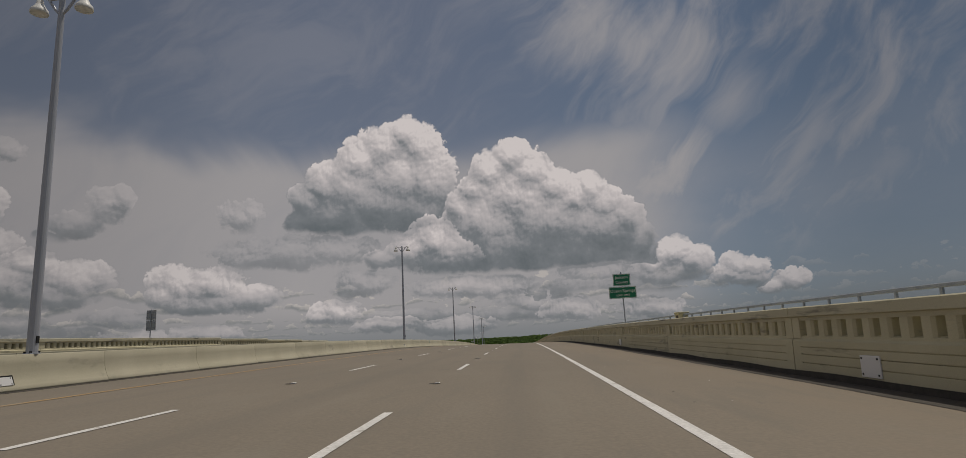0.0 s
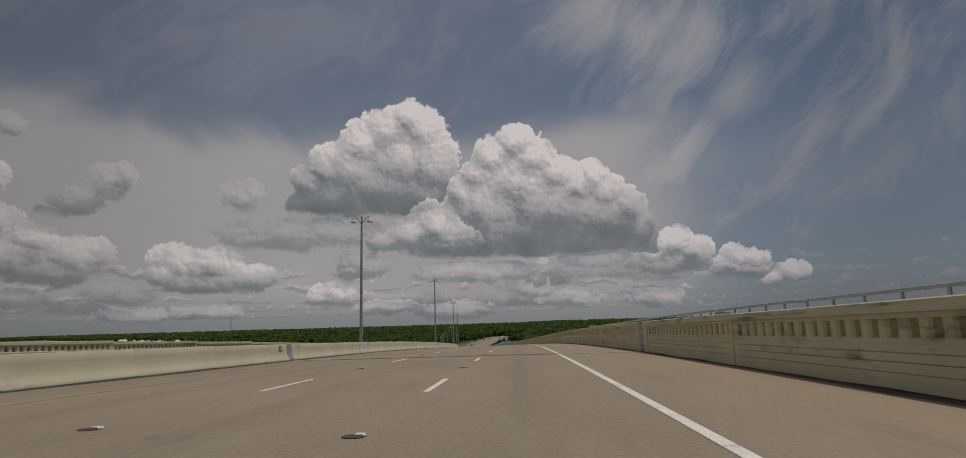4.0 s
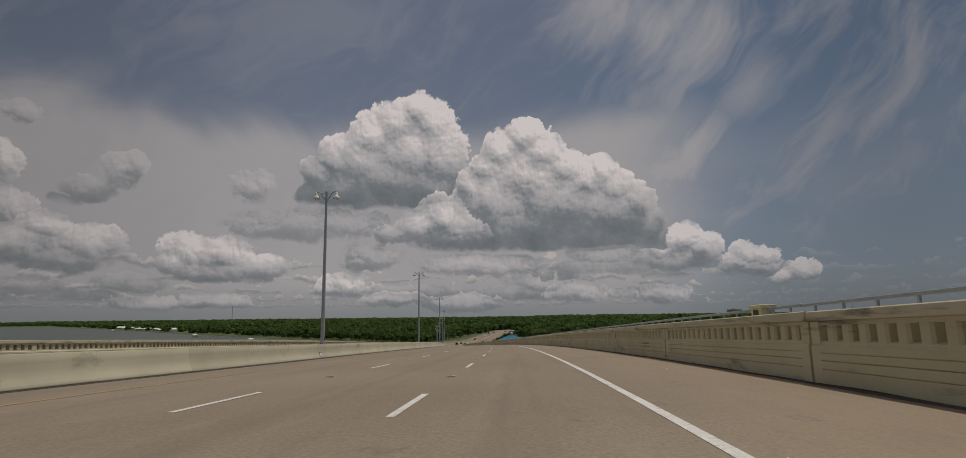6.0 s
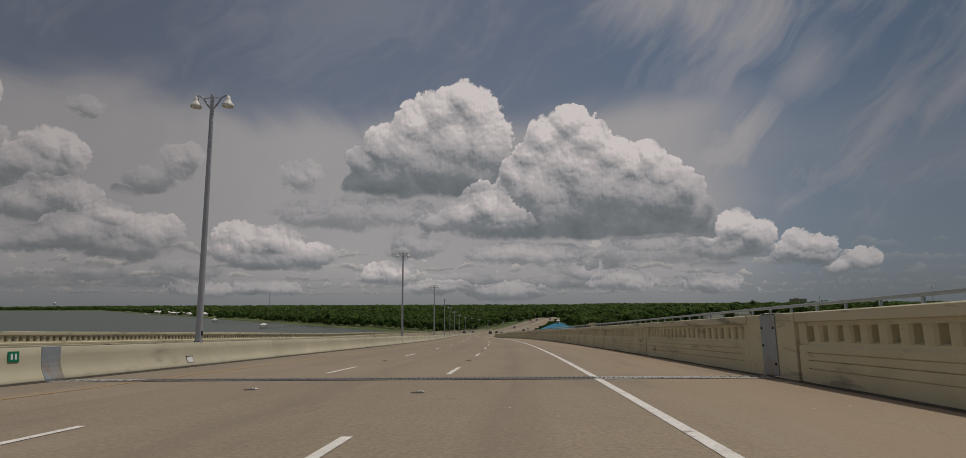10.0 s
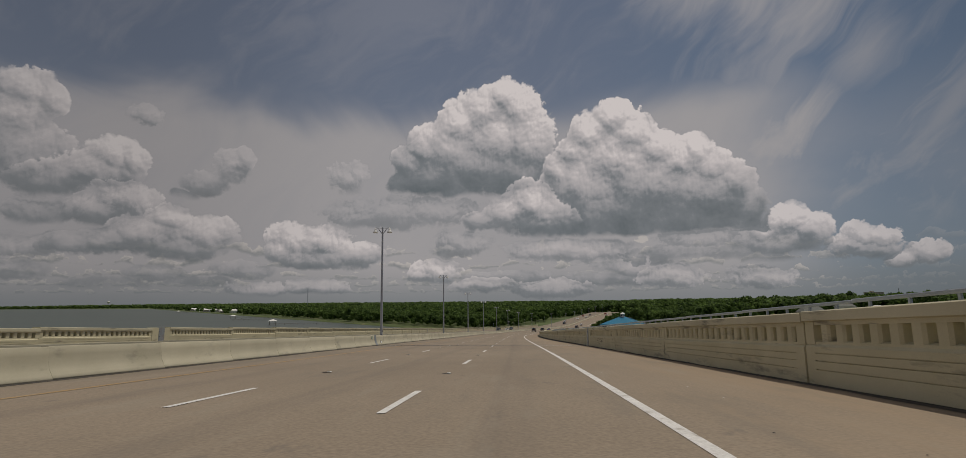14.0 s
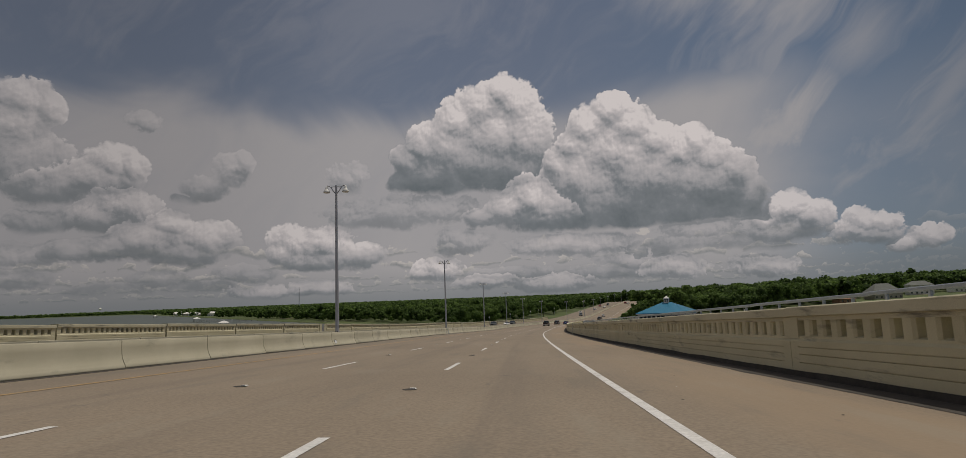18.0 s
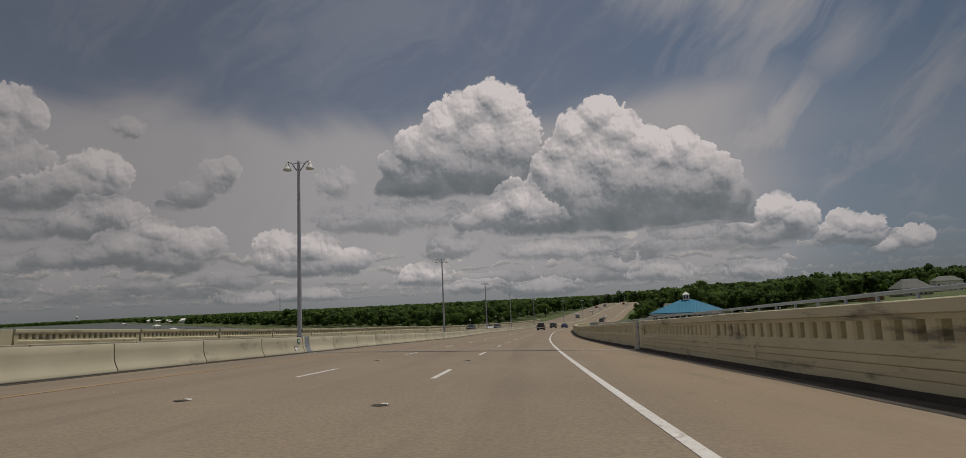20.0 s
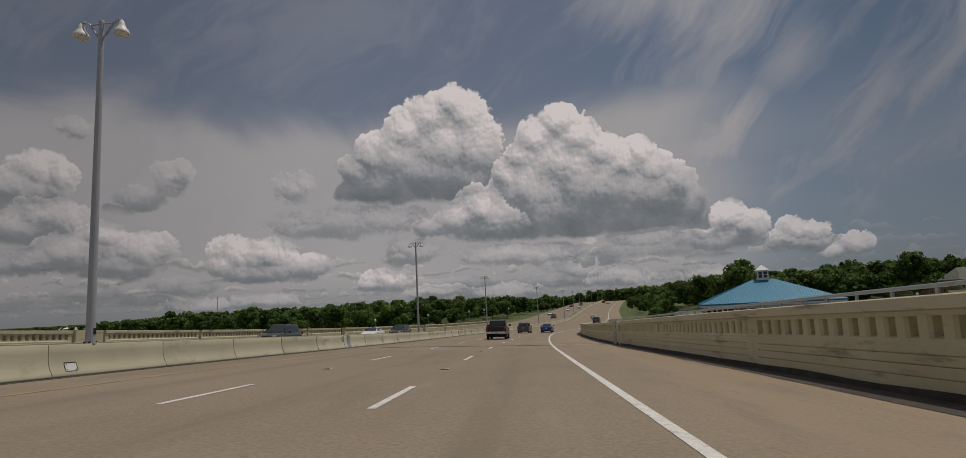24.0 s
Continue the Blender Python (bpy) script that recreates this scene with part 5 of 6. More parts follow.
for gx in np.arange(-3400, 3000, 36.0):
    for gy in np.arange(1330, 4300, 44.0):
        x, y = gx + tree_rng.uniform(-17, 17), gy + tree_rng.uniform(-17, 17)
        k, z = land_z(x, y)
        bearing = math.degrees(math.atan2(x + 20, y - 300))
        if k > 20 and -58 < bearing < 45:
            far_spots.append((x, y, z - 1.5, tree_rng.uniform(0.7, 1.1) * (1.0 + (y - 1330) / 6000)))
woods("woods", "dense green broadleaf woods behind the road", fine_left, FINE)
woods("woods", "dense dark green woods on rising ground", fine_right, FINE)
woods("woods", "continuous dark green woodland inland", mid_spots, MIDDLE)
woods("woods", "distant hazy green woodland to the horizon", far_spots, COARSE)


def tree(x, y, size, kind, label="round-crowned green tree on open grass"):
    thing = tagged(new("tree"), label, "tree", "single trees")
    part("trunk", trunk_bmesh(11.0, tree_rng), M_BARK, thing)
    part("crown", CROWNS[kind], None, thing)
    thing.matrix_basis = Matrix.Translation((x, y, land_z(x, y)[1] - 0.1)) @ Matrix.Rotation(x, 4, "Z") @ Matrix.Diagonal((size, size, size, 1))


CROWNS = [mesh_np("crown", v, q, M_LEAF) for v, q in FINE]
for s, u, size, kind in ((768, 17, 0.42, 2), (776, 19, 0.5, 1), (784, 17, 0.48, 0), (793, 20, 0.62, 0), (802, 18, 0.58, 2), (812, 20, 0.7, 1), (824, 18, 0.66, 0), (800, 41, 0.62, 2), (812, 44, 0.66, 0), (790, 45, 0.6, 2), (838, 19, 0.6, 1), (826, 42, 0.64, 2)):
    p = road_frame(s, u).translation
    tree(p.x, p.y, size, kind)
for s, u, size, kind in ((770, -58, 0.7, 0), (800, -52, 0.62, 2), (838, -56, 0.75, 1), (742, -64, 0.6, 2), (880, -50, 0.7, 0), (925, -52, 0.8, 3)):
    p = road_frame(s, u).translation
    tree(p.x, p.y, size, kind)

# ---- the blue-roofed pavilion ----
def pavilion():
    thing = tagged(new("pavilion"), "long low pavilion with bright blue metal hip roof and white cupola", "pavilion")
    L, W, eave, ridge = 13.5, 9.5, 3.4, 7.6
    roof = bmesh.new()
    over = 1.2
    c = [(-L - over, -W - over, eave), (L + over, -W - over, eave), (L + over, W + over, eave), (-L - over, W + over, eave)]
    lower = [roof.verts.new((x, y, z - 0.25)) for x, y, z in c]
    edge = [roof.verts.new(p) for p in c]
    top = [roof.verts.new((-2.2, -0.6, ridge)), roof.verts.new((2.2, -0.6, ridge)), roof.verts.new((2.2, 0.6, ridge)), roof.verts.new((-2.2, 0.6, ridge))]
    for i in range(4):
        j = (i + 1) % 4
        roof.faces.new((edge[i], edge[j], top[j], top[i]))
        roof.faces.new((lower[i], lower[j], edge[j], edge[i]))
    roof.faces.new(top)
    roof.faces.new(lower[::-1])
    part("roof", roof, M_BLUE_ROOF, thing, "bright blue standing-seam metal roof")
    seams = bmesh.new()
    for side in range(4):
        a, b = Vector(c[side]), Vector(c[(side + 1) % 4])
        ends = ((-2.2, -0.6), (2.2, -0.6), (2.2, 0.6), (-2.2, 0.6))
        p0, p1 = Vector((*ends[side], ridge)), Vector((*ends[(side + 1) % 4], ridge))
        n = int((b - a).length / 0.55)
        along = (b - a).normalized()
        for k in range(1, n):
            low = a + (b - a) * (k / n)
            # run straight up the slope until the hip or the ridge
            d0, d1 = (p0 - a).dot(along), (p1 - a).dot(along)
            pos = (low - a).dot(along)
            up = (p0 - a) - along * d0
            reach = pos / d0 if pos < d0 else (((b - a).length - pos) / ((b - a).length - d1) if pos > d1 else 1.0)
            high = low + up * min(1.0, reach)
            add_tube(seams, [low + Vector((0, 0, 0.03)), high + Vector((0, 0, 0.03))], 0.035, 4)
    tagged(part("roof_seams", seams, M_BLUE_ROOF, thing), kind="stuff")
    part("fascia", box((0, 0, eave - 0.42), (2 * L + 2.1, 2 * W + 2.1, 0.35), 0.02), M_WHITE_WALL, thing, "white fascia board")
    part("wall", box((0, 0, -0.1), (2 * L, 2 * W, 2.4), 0.02), M_WHITE_WALL, thing)
    part("header", box((0, 0, eave - 0.8), (2 * L, 2 * W, 0.45), 0.02), M_WHITE_WALL, thing)
    glass = part("window_band", box((0, 0, 1.8), (2 * L - 0.3, 2 * W - 0.3, 1.7)), M_GLASS, thing, "dark window band")
    for k in range(13):
        for y in (-W, W):
            part("mullion", box((-L + 2 * L * k / 12, y, 1.85), (0.28, 0.2, 1.6)), M_WHITE_WALL, glass)
    for k in range(9):
        for x in (-L, L):
            part("mullion", box((x, -W + 2 * W * k / 8, 1.85), (0.2, 0.28, 1.6)), M_WHITE_WALL, glass)
    cup = part("cupola", box((0, 0, ridge + 0.75), (2.5, 2.5, 1.9), 0.03), M_WHITE_WALL, thing, "white timber cupola with small windows")
    for sx, sy in ((1, 0), (-1, 0), (0, 1), (0, -1)):
        for k in (-0.55, 0.55):
            pane = box((sx * 1.26 + (k if sy else 0), sy * 1.26 + (k if sx else 0), ridge + 0.85), (0.75 if sy else 0.03, 0.75 if sx else 0.03, 1.15))
            part("cupola_pane", pane, M_GLASS, cup)
            part("glazing_bar", box((sx * 1.28 + (k if sy else 0), sy * 1.28 + (k if sx else 0), ridge + 0.85), (0.78 if sy else 0.03, 0.78 if sx else 0.03, 0.06)), M_WHITE_WALL, cup)
    hat = bmesh.new()
    base = [hat.verts.new((x * 1.55, y * 1.55, ridge + 1.7)) for x, y in ((-1, -1), (1, -1), (1, 1), (-1, 1))]
    peak = hat.verts.new((0, 0, ridge + 2.75))
    for i in range(4):
        hat.faces.new((base[i], base[(i + 1) % 4], peak))
    hat.faces.new(base[::-1])
    part("cupola_roof", hat, M_WHITE_WALL, thing, "white metal cupola roof")
    thing.matrix_basis = Matrix.Translation((-5.0, 741.0, 0.35)) @ Matrix.Rotation(radians(-12), 4, "Z") @ Matrix.Diagonal((0.86, 0.90, 1.06, 1))
    return thing


pavilion()
pad = tagged(part("parking_lot", mesh_of("parking_lot", [(-32, 700, 0.32), (150, 640, 0.75), (190, 700, 1.0), (40, 790, 0.9), (-14, 800, 0.75)], [(0, 1, 2, 3, 4)], M_ASPHALT), M_ASPHALT), "grey asphalt lot round the pavilion", "parking lot", kind="structure")


# ---- houses ----
def house(name, x, y, wide, deep, high, roof_high, wall, roof_mat, turn, label, group="", z=None):
    thing = tagged(new(name), label, "house", group)
    part("wall", box((0, 0, high / 2), (wide, deep, high), 0.02), wall, thing)
    roof = bmesh.new()
    o = 0.6
    inset = min(wide, deep) * 0.42
    e = [roof.verts.new(p) for p in ((-wide / 2 - o, -deep / 2 - o, high), (wide / 2 + o, -deep / 2 - o, high), (wide / 2 + o, deep / 2 + o, high), (-wide / 2 - o, deep / 2 + o, high))]
    r = [roof.verts.new((-wide / 2 + inset, 0, high + roof_high)), roof.verts.new((wide / 2 - inset, 0, high + roof_high))]
    roof.faces.new((e[0], e[1], r[1], r[0]))
    roof.faces.new((e[1], e[2], r[1]))
    roof.faces.new((e[2], e[3], r[0], r[1]))
    roof.faces.new((e[3], e[0], r[0]))
    roof.faces.new(e[::-1])
    part("roof", roof, roof_mat, thing)
    n = max(2, int(wide / 3.2))
    storeys = max(1, int(high / 2.9))
    for f in range(storeys):
        for k in range(n):
            px = -wide / 2 + wide * (k + 0.5) / n
            win = part("window", box((px, -deep / 2 - 0.02, 1.5 + 2.9 * f), (1.2, 0.08, 1.4)), M_GLASS, thing)
            part("frame", box((px, -deep / 2 - 0.07, 1.5 + 2.9 * f), (0.09, 0.03, 1.4)), M_WHITE_WALL, win)
    ground_z = land_z(x, y)[1] if z is None else z
    thing.matrix_basis = Matrix.Translation((x, y, ground_z - 0.1)) @ Matrix.Rotation(radians(turn), 4, "Z")
    return thing


house("house", 172, 958, 21, 13, 5.2, 6.4, M_BEIGE, M_GREY_ROOF, 12, "large house with broad grey hip roof among trees")
house("house", 216, 1000, 17, 10, 7.6, 3.4, M_WHITE_WALL, M_GREY_ROOF, -6, "white two-storey house with grey roof")
house("house", 246, 1003, 14, 9, 4.5, 3.0, M_WHITE_WALL, M_WHITE_WALL, 10, "white house with pale metal roof")
house("house", 132, 922, 12, 8, 3.0, 2.0, M_BROWN_WALL, M_BROWN_WALL, 20, "low brick house with brown roof")
house("shed", 66, 802, 7, 4, 2.6, 0.8, M_WHITE_WALL, M_WHITE_WALL, 5, "small white shed at the edge of the woods")
rng = random.Random(11)
for k in range(16):
    x = -1180 + k * 27 + rng.uniform(-12, 12)
    y = 690 + (-x - 40) * 0.98 + rng.uniform(18, 75)
    house("house", x, y, rng.uniform(9, 17), rng.uniform(8, 11), rng.uniform(4, 6.5), rng.uniform(2, 3.5), rng.choice((M_WHITE_WALL, M_WHITE_WALL, M_BEIGE)), rng.choice((M_WHITE_WALL, M_GREY_ROOF, M_WHITE_WALL)), rng.uniform(25, 55), "pale waterfront house on the far shore", "waterfront houses")

# ---- hotel block, masts and water towers on the horizon ----
hotel = tagged(new("apartment_block"), "tall beige apartment block above the woods", "building")
part("wall", box((0, 0, 16), (62, 18, 32), 0.1), M_BEIGE, hotel)
part("roof_house", box((-6, 0, 34), (14, 8, 4), 0.1), M_BEIGE, hotel)
for f in range(6):
    for k in range(12):
        part("window", box((-27 + 54 * k / 11, -9.05, 6 + 4.6 * f), (2.6, 0.2, 2.0)), M_GLASS, hotel)
hotel.matrix_basis = Matrix.Translation((970, 2800, 8)) @ Matrix.Rotation(radians(-15), 4, "Z")


def mast(x, y, tall):
    thing = tagged(new("radio_mast"), "thin steel lattice radio mast above the woods", "radio mast", "masts")
    for k in range(3):
        a = k * 2 * math.pi / 3
        leg = bmesh.new()
        add_tube(leg, [(1.2 * math.cos(a), 1.2 * math.sin(a), 0), (0.7 * math.cos(a), 0.7 * math.sin(a), tall)], 0.25, 5)
        part("leg", leg, M_STEEL, thing)
    lattice = bmesh.new()
    for k in range(int(tall / 4)):
        add_lathe(lattice, [(1.15, 4 * k), (1.15, 4 * k + 0.3)], 3)
    part("brace", lattice, M_STEEL, thing)
    thing.matrix_basis = Matrix.Translation((x, y, 2))


mast(-960, 2100, 66)
mast(1420, 2700, 84)
mast(1050, 2790, 52)


def water_tower(x, y, tall):
    thing = tagged(new("water_tower"), "pale ball-topped water tower above the woods", "water tower", "water towers")
    stem = bmesh.new()
    add_lathe(stem, [(3.2, 0), (1.6, 4), (1.5, tall - 6), (3, tall - 3)], 14)
    part("stem", stem, M_WHITE_WALL, thing)
    tank = bmesh.new()
    add_lathe(tank, [(2.0, tall - 5), (6.2, tall - 1.5), (7.4, tall + 2), (6.4, tall + 5), (2.5, tall + 7)], 18)
    part("tank", tank, M_WHITE_WALL, thing, smooth=True)
    thing.matrix_basis = Matrix.Translation((x, y, 2))


water_tower(1650, 2500, 44)
water_tower(-2900, 3300, 30)


# ---- dock with a boat house on the bay ----
def dock(x, y, turn, long, roof):
    thing = tagged(new("dock"), "grey timber pier on piles with a roofed landing", "dock", "piers on the bay")
    part("planking", box((0, long / 2, 1.5), (1.8, long, 0.15)), M_WOOD, thing)
    pile = box((0, 0, 0.3), (0.25, 0.25, 2.8))
    first_pile = part("pile", pile, M_WOOD, thing, m=Matrix.Translation((-0.8, 2, 0)))
    for k in range(1, int(long / 6)):
        part("pile", first_pile.data, None, thing, m=Matrix.Translation((0.8 if k % 2 else -0.8, 2 + 6 * k, 0)))
    if roof:
        part("landing", box((0, -3, 1.5), (8, 7, 0.2)), M_WOOD, thing)
        for px in (-3.6, 3.6):
            for py in (-6, 0):
                part("post", box((px, py, 2.2), (0.25, 0.25, 4.4)), M_WOOD, thing)
        hip = bmesh.new()
        e = [hip.verts.new(p) for p in ((-4.5, -7, 4.3), (4.5, -7, 4.3), (4.5, 1, 4.3), (-4.5, 1, 4.3))]
        r = [hip.verts.new((-1.5, -3, 6.0)), hip.verts.new((1.5, -3, 6.0))]
        for f in ((e[0], e[1], r[1], r[0]), (e[1], e[2], r[1]), (e[2], e[3], r[0], r[1]), (e[3], e[0], r[0]), tuple(e[::-1])):
            hip.faces.new(f)
        part("roof", hip, M_WHITE_WALL, thing)
    thing.matrix_basis = Matrix.Translation((x, y, WATER_Z)) @ Matrix.Rotation(radians(turn), 4, "Z")


dock(-330, 880, -62, 110, True)
dock(-470, 1010, -58, 120, False)
dock(-520, 1090, -60, 70, True)
dock(-980, 1545, -50, 70, True)


# ---- vehicles ----
def wheel(parent, x, y, radius, width):
    tyre = bmesh.new()
    m = Matrix.Translation((x, y, radius)) @ Matrix.Rotation(math.pi / 2, 4, "Y")
    add_lathe(tyre, [(radius * 0.62, -width / 2), (radius * 0.94, -width / 2), (radius, -width / 3), (radius, width / 3), (radius * 0.94, width / 2), (radius * 0.62, width / 2)], 20, m)
    w = part("wheel", tyre, M_TYRE, parent, "black rubber tyre")
    rim = bmesh.new()
    add_lathe(rim, [(radius * 0.6, -width / 2 - 0.005), (radius * 0.2, -width / 2 + 0.03), (radius * 0.2, width / 2 - 0.03), (radius * 0.6, width / 2 + 0.005)], 16, m)
    part("rim", rim, M_CHROME, w)


def loft(sections, bevel=0.0):
    """Skin over rings of equal count, ends closed."""
    bm = bmesh.new()
    rings = [[bm.verts.new(p) for p in ring] for ring in sections]
    n = len(rings[0])
    for a, b in zip(rings[:-1], rings[1:]):
        for i in range(n):
            bm.faces.new((a[i], a[(i + 1) % n], b[(i + 1) % n], b[i]))
    bm.faces.new(rings[0][::-1])
    bm.faces.new(rings[-1])
    bmesh.ops.recalc_face_normals(bm, faces=bm.faces)
    if bevel:
        bmesh.ops.bevel(bm, geom=list(bm.edges), offset=bevel, segments=1, affect="EDGES")
    return bm


def ring(y, wide, low, high, tuck=0.0):
    """A cross-section of a car body with rounded shoulders, at y along its length."""
    w = wide / 2
    return [(-w + 0.08, y, low), (w - 0.08, y, low), (w, y, low + 0.14), (w, y, high - 0.22), (w - 0.06 - tuck, y, high - 0.04), (w - 0.2 - tuck, y, high), (-w + 0.2 + tuck, y, high), (-w + 0.06 + tuck, y, high - 0.04), (-w, y, high - 0.22), (-w, y, low + 0.14)]


def car(kind, paint, label, name="car", group="cars on the road"):
    """A vehicle that faces +y, its rear at y = 0."""
    thing = tagged(new(name), label, "car", group)
    if kind == "sedan":
        W, L, R = 1.82, 4.7, 0.33
        body = loft([ring(0.0, W - 0.25, 0.38, 0.88), ring(0.12, W - 0.06, 0.24, 0.98), ring(0.9, W, 0.2, 1.0), ring(3.2, W, 0.2, 0.98), ring(4.4, W - 0.1, 0.24, 0.82), ring(4.7, W - 0.4, 0.36, 0.66)], 0.02)
        cabin = loft([[(-0.74, 0.55, 0.97), (0.74, 0.55, 0.97), (0.72, 0.62, 1.0), (-0.72, 0.62, 1.0)], [(-0.62, 1.25, 0.97), (0.62, 1.25, 0.97), (0.56, 1.25, 1.42), (-0.56, 1.25, 1.42)], [(-0.64, 2.3, 0.97), (0.64, 2.3, 0.97), (0.58, 2.3, 1.47), (-0.58, 2.3, 1.47)], [(-0.74, 3.4, 0.95), (0.74, 3.4, 0.95), (0.7, 3.3, 0.99), (-0.7, 3.3, 0.99)]], 0.02)
        rear_glass = [(-0.66, 0.68, 1.03), (0.66, 0.68, 1.03), (0.52, 1.22, 1.4), (-0.52, 1.22, 1.4)]
        roof_z, lamp_z, wheels = 1.47, 0.82, (0.95, 3.75)
    elif kind == "suv":
        W, L, R = 1.92, 4.7, 0.37
        body = loft([ring(0.0, W - 0.2, 0.42, 1.02), ring(0.12, W - 0.04, 0.30, 1.08), ring(0.9, W, 0.26, 1.08), ring(3.3, W, 0.26, 1.06), ring(4.5, W - 0.1, 0.3, 0.95), ring(4.7, W - 0.4, 0.42, 0.8)], 0.02)
        cabin = loft([[(-0.82, 0.1, 1.05), (0.82, 0.1, 1.05), (0.66, 0.35, 1.6), (-0.66, 0.35, 1.6)], [(-0.82, 0.6, 1.05), (0.82, 0.6, 1.05), (0.68, 0.6, 1.72), (-0.68, 0.6, 1.72)], [(-0.82, 2.4, 1.05), (0.82, 2.4, 1.05), (0.68, 2.4, 1.73), (-0.68, 2.4, 1.73)], [(-0.8, 3.5, 1.03), (0.8, 3.5, 1.03), (0.74, 3.4, 1.08), (-0.74, 3.4, 1.08)]], 0.03)
        rear_glass = [(-0.7, 0.1, 1.1), (0.7, 0.1, 1.1), (0.58, 0.33, 1.55), (-0.58, 0.33, 1.55)]
        roof_z, lamp_z, wheels = 1.73, 1.0, (0.95, 3.8)
    else:
        W, L, R = 2.02, 5.8, 0.42
        body = loft([ring(0.0, W - 0.06, 0.62, 1.26), ring(0.08, W, 0.5, 1.28), ring(1.9, W, 0.46, 1.28), ring(4.2, W, 0.46, 1.26), ring(5.5, W - 0.08, 0.5, 1.2), ring(5.8, W - 0.3, 0.6, 1.0)], 0.02)
        cabin = loft([[(-0.88, 1.9, 1.24), (0.88, 1.9, 1.24), (0.74, 2.1, 1.86), (-0.74, 2.1, 1.86)], [(-0.88, 2.5, 1.24), (0.88, 2.5, 1.24), (0.76, 2.5, 1.94), (-0.76, 2.5, 1.94)], [(-0.88, 3.6, 1.24), (0.88, 3.6, 1.24), (0.76, 3.5, 1.93), (-0.76, 3.5, 1.93)], [(-0.86, 4.5, 1.22), (0.86, 4.5, 1.22), (0.8, 4.4, 1.28), (-0.8, 4.4, 1.28)]], 0.03)
        rear_glass = [(-0.74, 1.9, 1.34), (0.74, 1.9, 1.34), (0.64, 2.05, 1.78), (-0.64, 2.05, 1.78)]
        roof_z, lamp_z, wheels = 1.94, 1.02, (1.25, 4.75)
    part("body", body, paint, thing)
    part("cabin", cabin, paint, thing)
    out = 0.025
    glass = bmesh.new()
    a = [glass.verts.new((x, y - out, z + 0.012)) for x, y, z in rear_glass]
    glass.faces.new(a)
    part("rear_window", glass, M_GLASS, thing, "dark rear window")
    for side in (-1, 1):
        pane = bmesh.new()
        z0, z1 = (1.02, 1.38) if kind == "sedan" else ((1.1, 1.6) if kind == "suv" else (1.3, 1.8))
        y0, y1 = (1.2, 2.9) if kind == "sedan" else ((0.5, 3.0) if kind == "suv" else (2.2, 4.0))
        x0, x1 = (0.66, 0.60) if kind == "sedan" else ((0.83, 0.72) if kind == "suv" else (0.89, 0.79))
        pane.faces.new([pane.verts.new(p) for p in ((side * x0, y0, z0), (side * x0, y1 + 0.3, z0), (side * x1, y1, z1), (side * x1, y0, z1))])
        part("side_window", pane, M_GLASS, thing, "dark side window")
        lamp_high = 0.34 if kind == "pickup" else 0.2
        part("tail_light", box((side * (W / 2 - 0.16), -0.005, lamp_z), (0.17 if kind == "pickup" else 0.3, 0.06, lamp_high), 0.02), M_RED_LIGHT, thing, "red tail light")
        mirror = box((side * (W / 2 + 0.12), wheels[1] - 0.95, 1.1 if kind != "pickup" else 1.4), (0.24, 0.12, 0.18), 0.03)
        part("wing_mirror", mirror, paint, thing)
        for y in wheels:
            wheel(thing, side * (W / 2 - 0.12), y, R, 0.24)
    if kind == "pickup":
        part("bumper", box((0, -0.12, 0.66), (W - 0.05, 0.24, 0.22), 0.04), M_CHROME, thing, "chrome step bumper")
        part("tailgate", box((0, -0.015, 1.02), (W - 0.46, 0.04, 0.44), 0.01), paint, thing)
        part("bed_cover", box((0, 0.98, 1.29), (W - 0.2, 1.75, 0.03), 0.01), M_TYRE, thing, "black bed cover")
        plate_z, plate_y = 0.66, -0.25
    else:
        part("bumper", box((0, -0.03, 0.46), (W - 0.22, 0.14, 0.26), 0.05), paint, thing)
        part("valance", box((0, 0.0, 0.3), (W - 0.4, 0.12, 0.12), 0.02), M_TYRE, thing)
        plate_z, plate_y = (0.72, -0.05) if kind == "sedan" else (0.86, -0.05)
    # windscreen, headlights and grille
    front = {"sedan": ((0.66, 3.22, 1.02), (0.52, 2.42, 1.42), 0.62), "suv": ((0.72, 3.36, 1.12), (0.60, 2.52, 1.67), 0.78), "pickup": ((0.78, 4.36, 1.32), (0.68, 3.64, 1.87), 0.92)}[kind]
    screen = bmesh.new()
    (x0, y0, z0), (x1, y1, z1), light_z = front
    screen.faces.new([screen.verts.new(q) for q in ((-x0, y0 + 0.04, z0 + 0.02), (x0, y0 + 0.04, z0 + 0.02), (x1, y1 + 0.04, z1 + 0.02), (-x1, y1 + 0.04, z1 + 0.02))])
    part("windscreen", screen, M_GLASS, thing, "dark windscreen")
    for side in (-1, 1):
        part("headlight", box((side * (W / 2 - 0.36), L - 0.12, light_z), (0.34, 0.3, 0.16), 0.04), M_CHROME, thing, "clear headlight")
    part("grille", box((0, L - 0.06, light_z - 0.08), (0.7, 0.16, 0.2), 0.02), M_TYRE, thing, "black grille")
    plate = part("number_plate", box((0, plate_y, plate_z), (0.31, 0.012, 0.16), 0.0), M_PLATE_WHITE, thing, "white number plate")
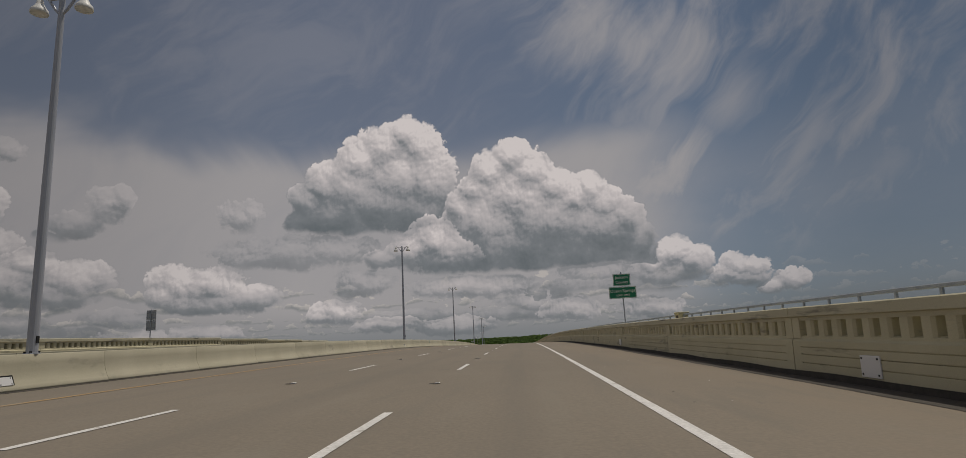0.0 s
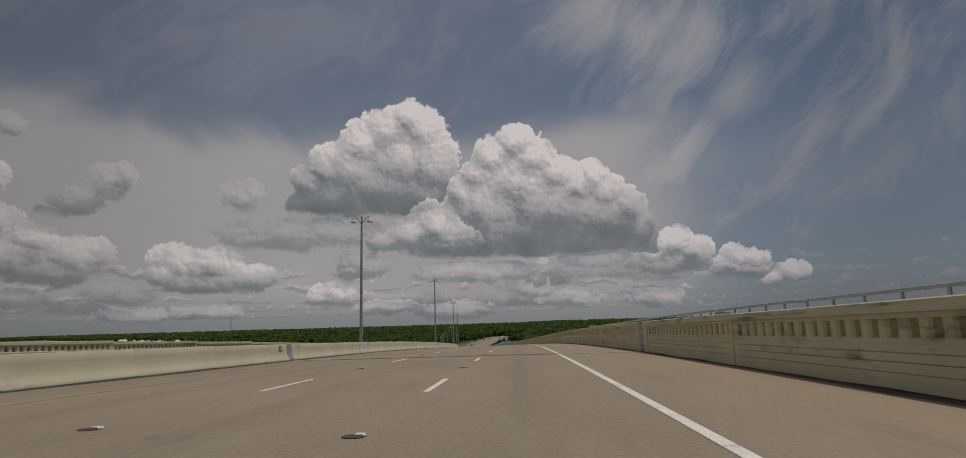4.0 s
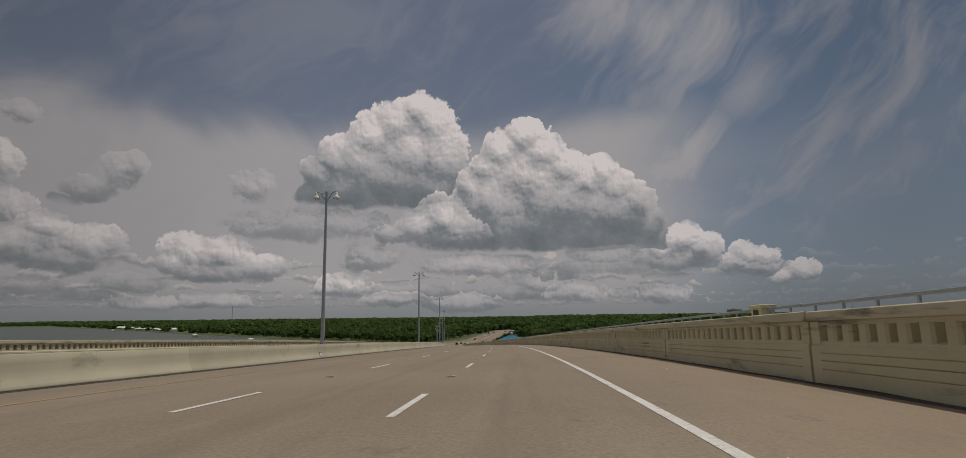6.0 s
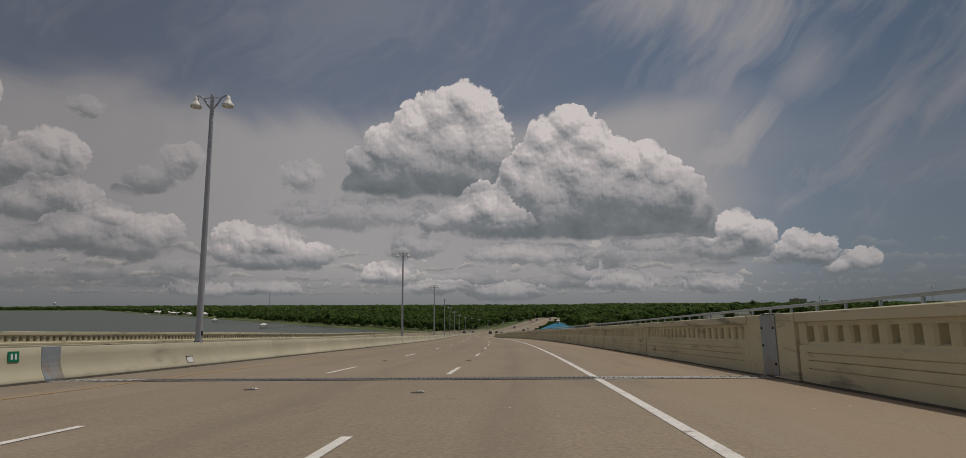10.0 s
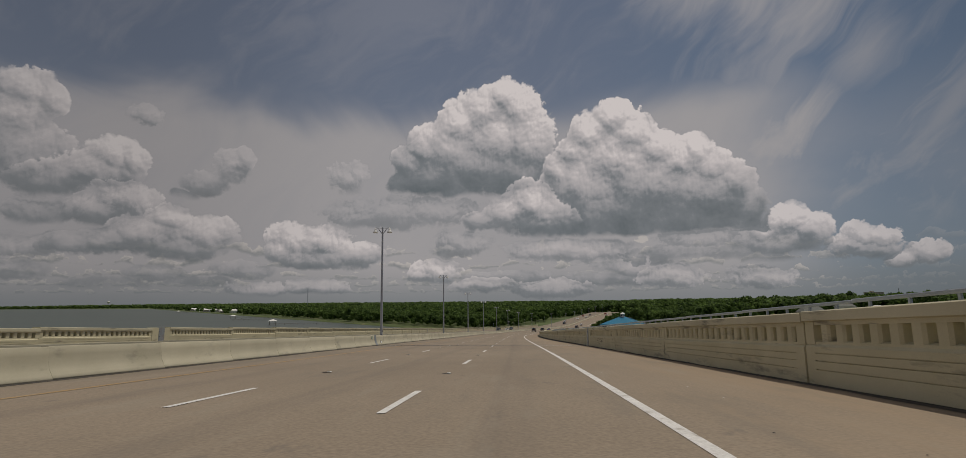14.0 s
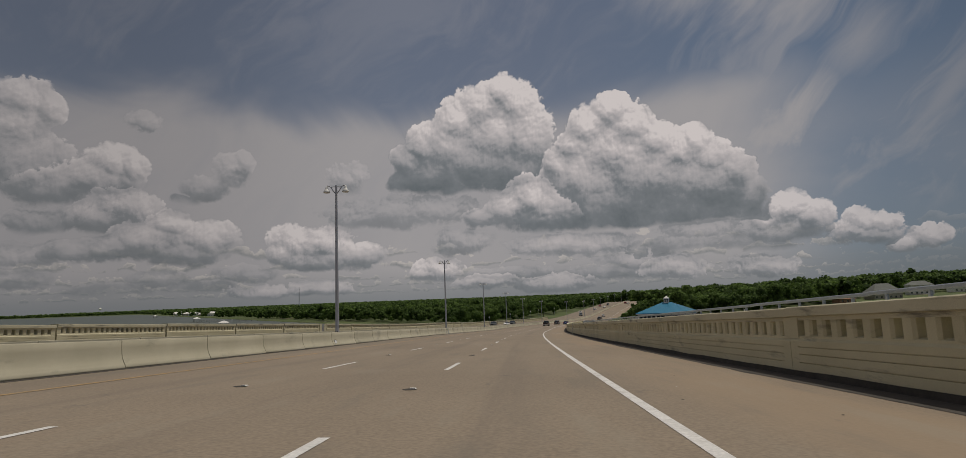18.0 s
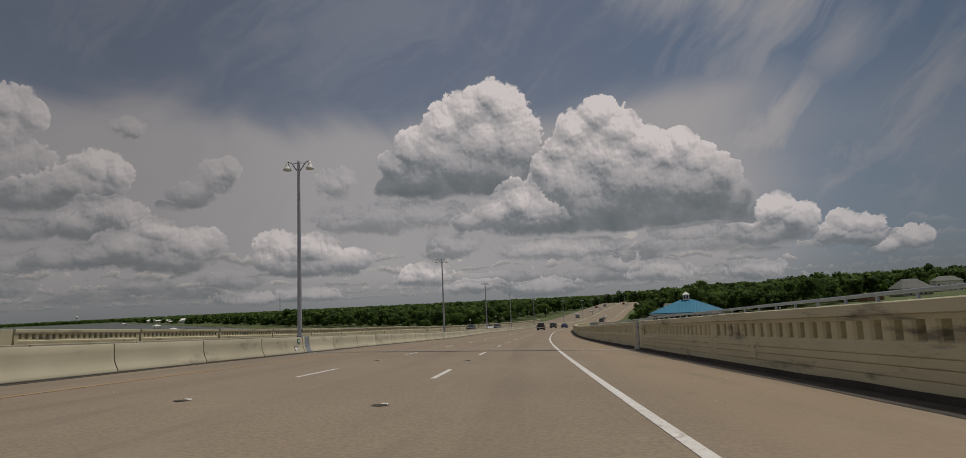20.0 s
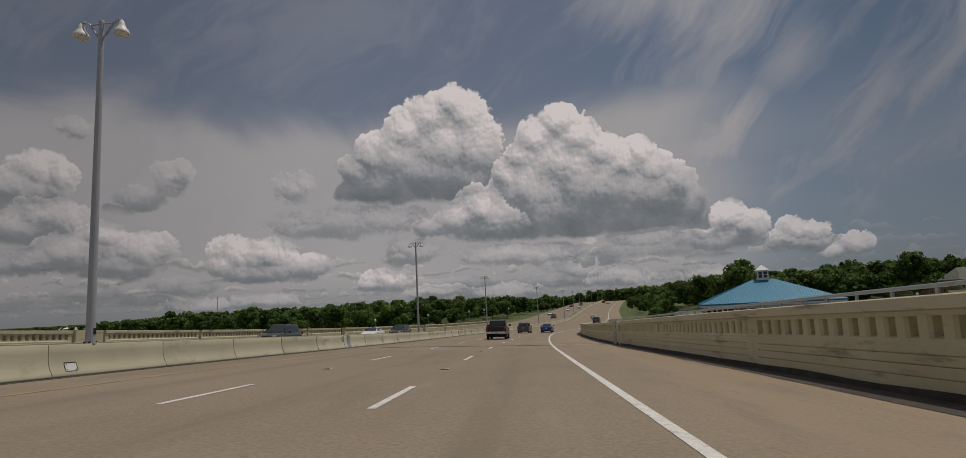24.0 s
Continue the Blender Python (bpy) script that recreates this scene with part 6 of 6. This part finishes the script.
    part("plate_bar", box((0, plate_y - 0.008, plate_z), (0.22, 0.006, 0.06)), M_PLATE_BAR, plate)
    part("underbody", box((0, L / 2, 0.38), (W - 0.3, L - 0.8, 0.28)), M_TYRE, thing, "dark underbody")
    return thing


LANE_RIGHT, LANE_MIDDLE, LANE_LEFT = -0.1, -3.5, -7.2
truck = car("pickup", M_BODY_BLACK, "black pickup truck with chrome rear bumper in the middle lane", "pickup_truck")
truck.matrix_basis = road_frame(676.5, LANE_MIDDLE)
suv = car("suv", M_BODY_GREY, "dark grey sport utility car in the middle lane", "suv_car")
suv.matrix_basis = road_frame(714.0, LANE_MIDDLE - 0.3)
blue_car = car("sedan", M_BODY_BLUE, "blue saloon car in the near lane", "saloon_car")
blue_car.matrix_basis = road_frame(716.0, LANE_RIGHT - 0.2)
spare_white = car("sedan", M_BODY_WHITE, "white saloon car on the far hill road", "saloon_car")
spare_white.matrix_basis = road_frame(930.0, -20.0) @ turn_back
spare_red = car("suv", M_BODY_RED, "dark red car on the far hill road", "suv_car")
spare_red.matrix_basis = road_frame(985.0, -24.0) @ turn_back
for model, s, u, away in ((suv, 790, LANE_RIGHT, 1), (spare_white, 884, -24, 0), (spare_white, 962, -17, 0), (suv, 1004, -20, 0), (spare_white, 1010, LANE_MIDDLE, 1), (spare_red, 1022, LANE_LEFT, 1), (spare_white, 830, LANE_MIDDLE, 1), (suv, 848, -19, 0), (suv, 668, -20.5, 0), (suv, 700, -19.0, 0), (spare_white, 690, -19.5, 0), (suv, 880, 28.0, 1), (spare_red, 850, 31.5, 0)):
    copy_thing(model, road_frame(s, u, -2.58 if u > 20 else 0.0) @ (Matrix() if away else turn_back))

# ---- utility poles, park lamps and parked cars ----
def utility_pole(x, y, tall, turn):
    thing = tagged(new("utility_pole"), "grey timber utility pole with crossarms", "utility pole", "utility poles")
    shaft = bmesh.new()
    add_lathe(shaft, [(0.18, -0.5), (0.11, tall)], 10)
    part("shaft", shaft, M_WOOD, thing)
    for z in (tall - 0.5, tall - 1.4):
        part("crossarm", box((0, 0.14, z), (2.6, 0.12, 0.14), 0.01), M_WOOD, thing)
        for x0 in (-1.1, -0.5, 0.5, 1.1):
            pin = bmesh.new()
            add_lathe(pin, [(0.05, z + 0.07), (0.07, z + 0.18), (0.03, z + 0.26)], 8, Matrix.Translation((x0, 0.14, 0)))
            part("insulator", pin, M_LAMP, thing)
    can = bmesh.new()
    add_lathe(can, [(0.24, tall - 3.0), (0.26, tall - 2.9), (0.26, tall - 2.1), (0.2, tall - 2.0)], 12, Matrix.Translation((0.4, 0, 0)))
    part("transformer", can, M_STEEL, thing, "grey transformer can")
    thing.matrix_basis = Matrix.Translation((x, y, land_z(x, y)[1])) @ Matrix.Rotation(radians(turn), 4, "Z")


for s, u, tall, turn in ((772, 40, 9.0, 8), (806, 39, 9.5, 12), (845, 40, 9.5, 5), (890, 40, 9.5, 10)):
    p = road_frame(s, u).translation
    utility_pole(p.x, p.y, tall, turn)


def park_lamp(x, y, tall=5.0):
    thing = tagged(new("park_lamp"), "small white lantern on a thin steel post by the lawn", "street lamp", "park lamps")
    shaft = bmesh.new()
    add_lathe(shaft, [(0.09, 0), (0.05, tall)], 8)
    part("post", shaft, M_STEEL, thing)
    head = bmesh.new()
    add_lathe(head, [(0.1, tall), (0.26, tall + 0.15), (0.24, tall + 0.55), (0.08, tall + 0.75)], 10)
    part("lantern", head, M_LAMP, thing, "white lantern head")
    thing.matrix_basis = Matrix.Translation((x, y, land_z(x, y)[1]))


for s, u in ((742, -44), (776, -46), (812, -44), (850, -47), (900, -46)):
    p = road_frame(s, u).translation
    park_lamp(p.x, p.y)
for x, y in ((60, 770), (92, 790), (118, 820), (30, 752)):
    park_lamp(x, y, 4.2)
for model, x, y, turn in ((suv, 66, 752, 80), (spare_white, 73, 758, 85), (spare_red, 82, 764, 78), (spare_white, 100, 768, 95), (suv, 112, 770, 80)):
    copy_thing(model, Matrix.Translation((x, y, 0.82)) @ Matrix.Rotation(radians(turn), 4, "Z"))
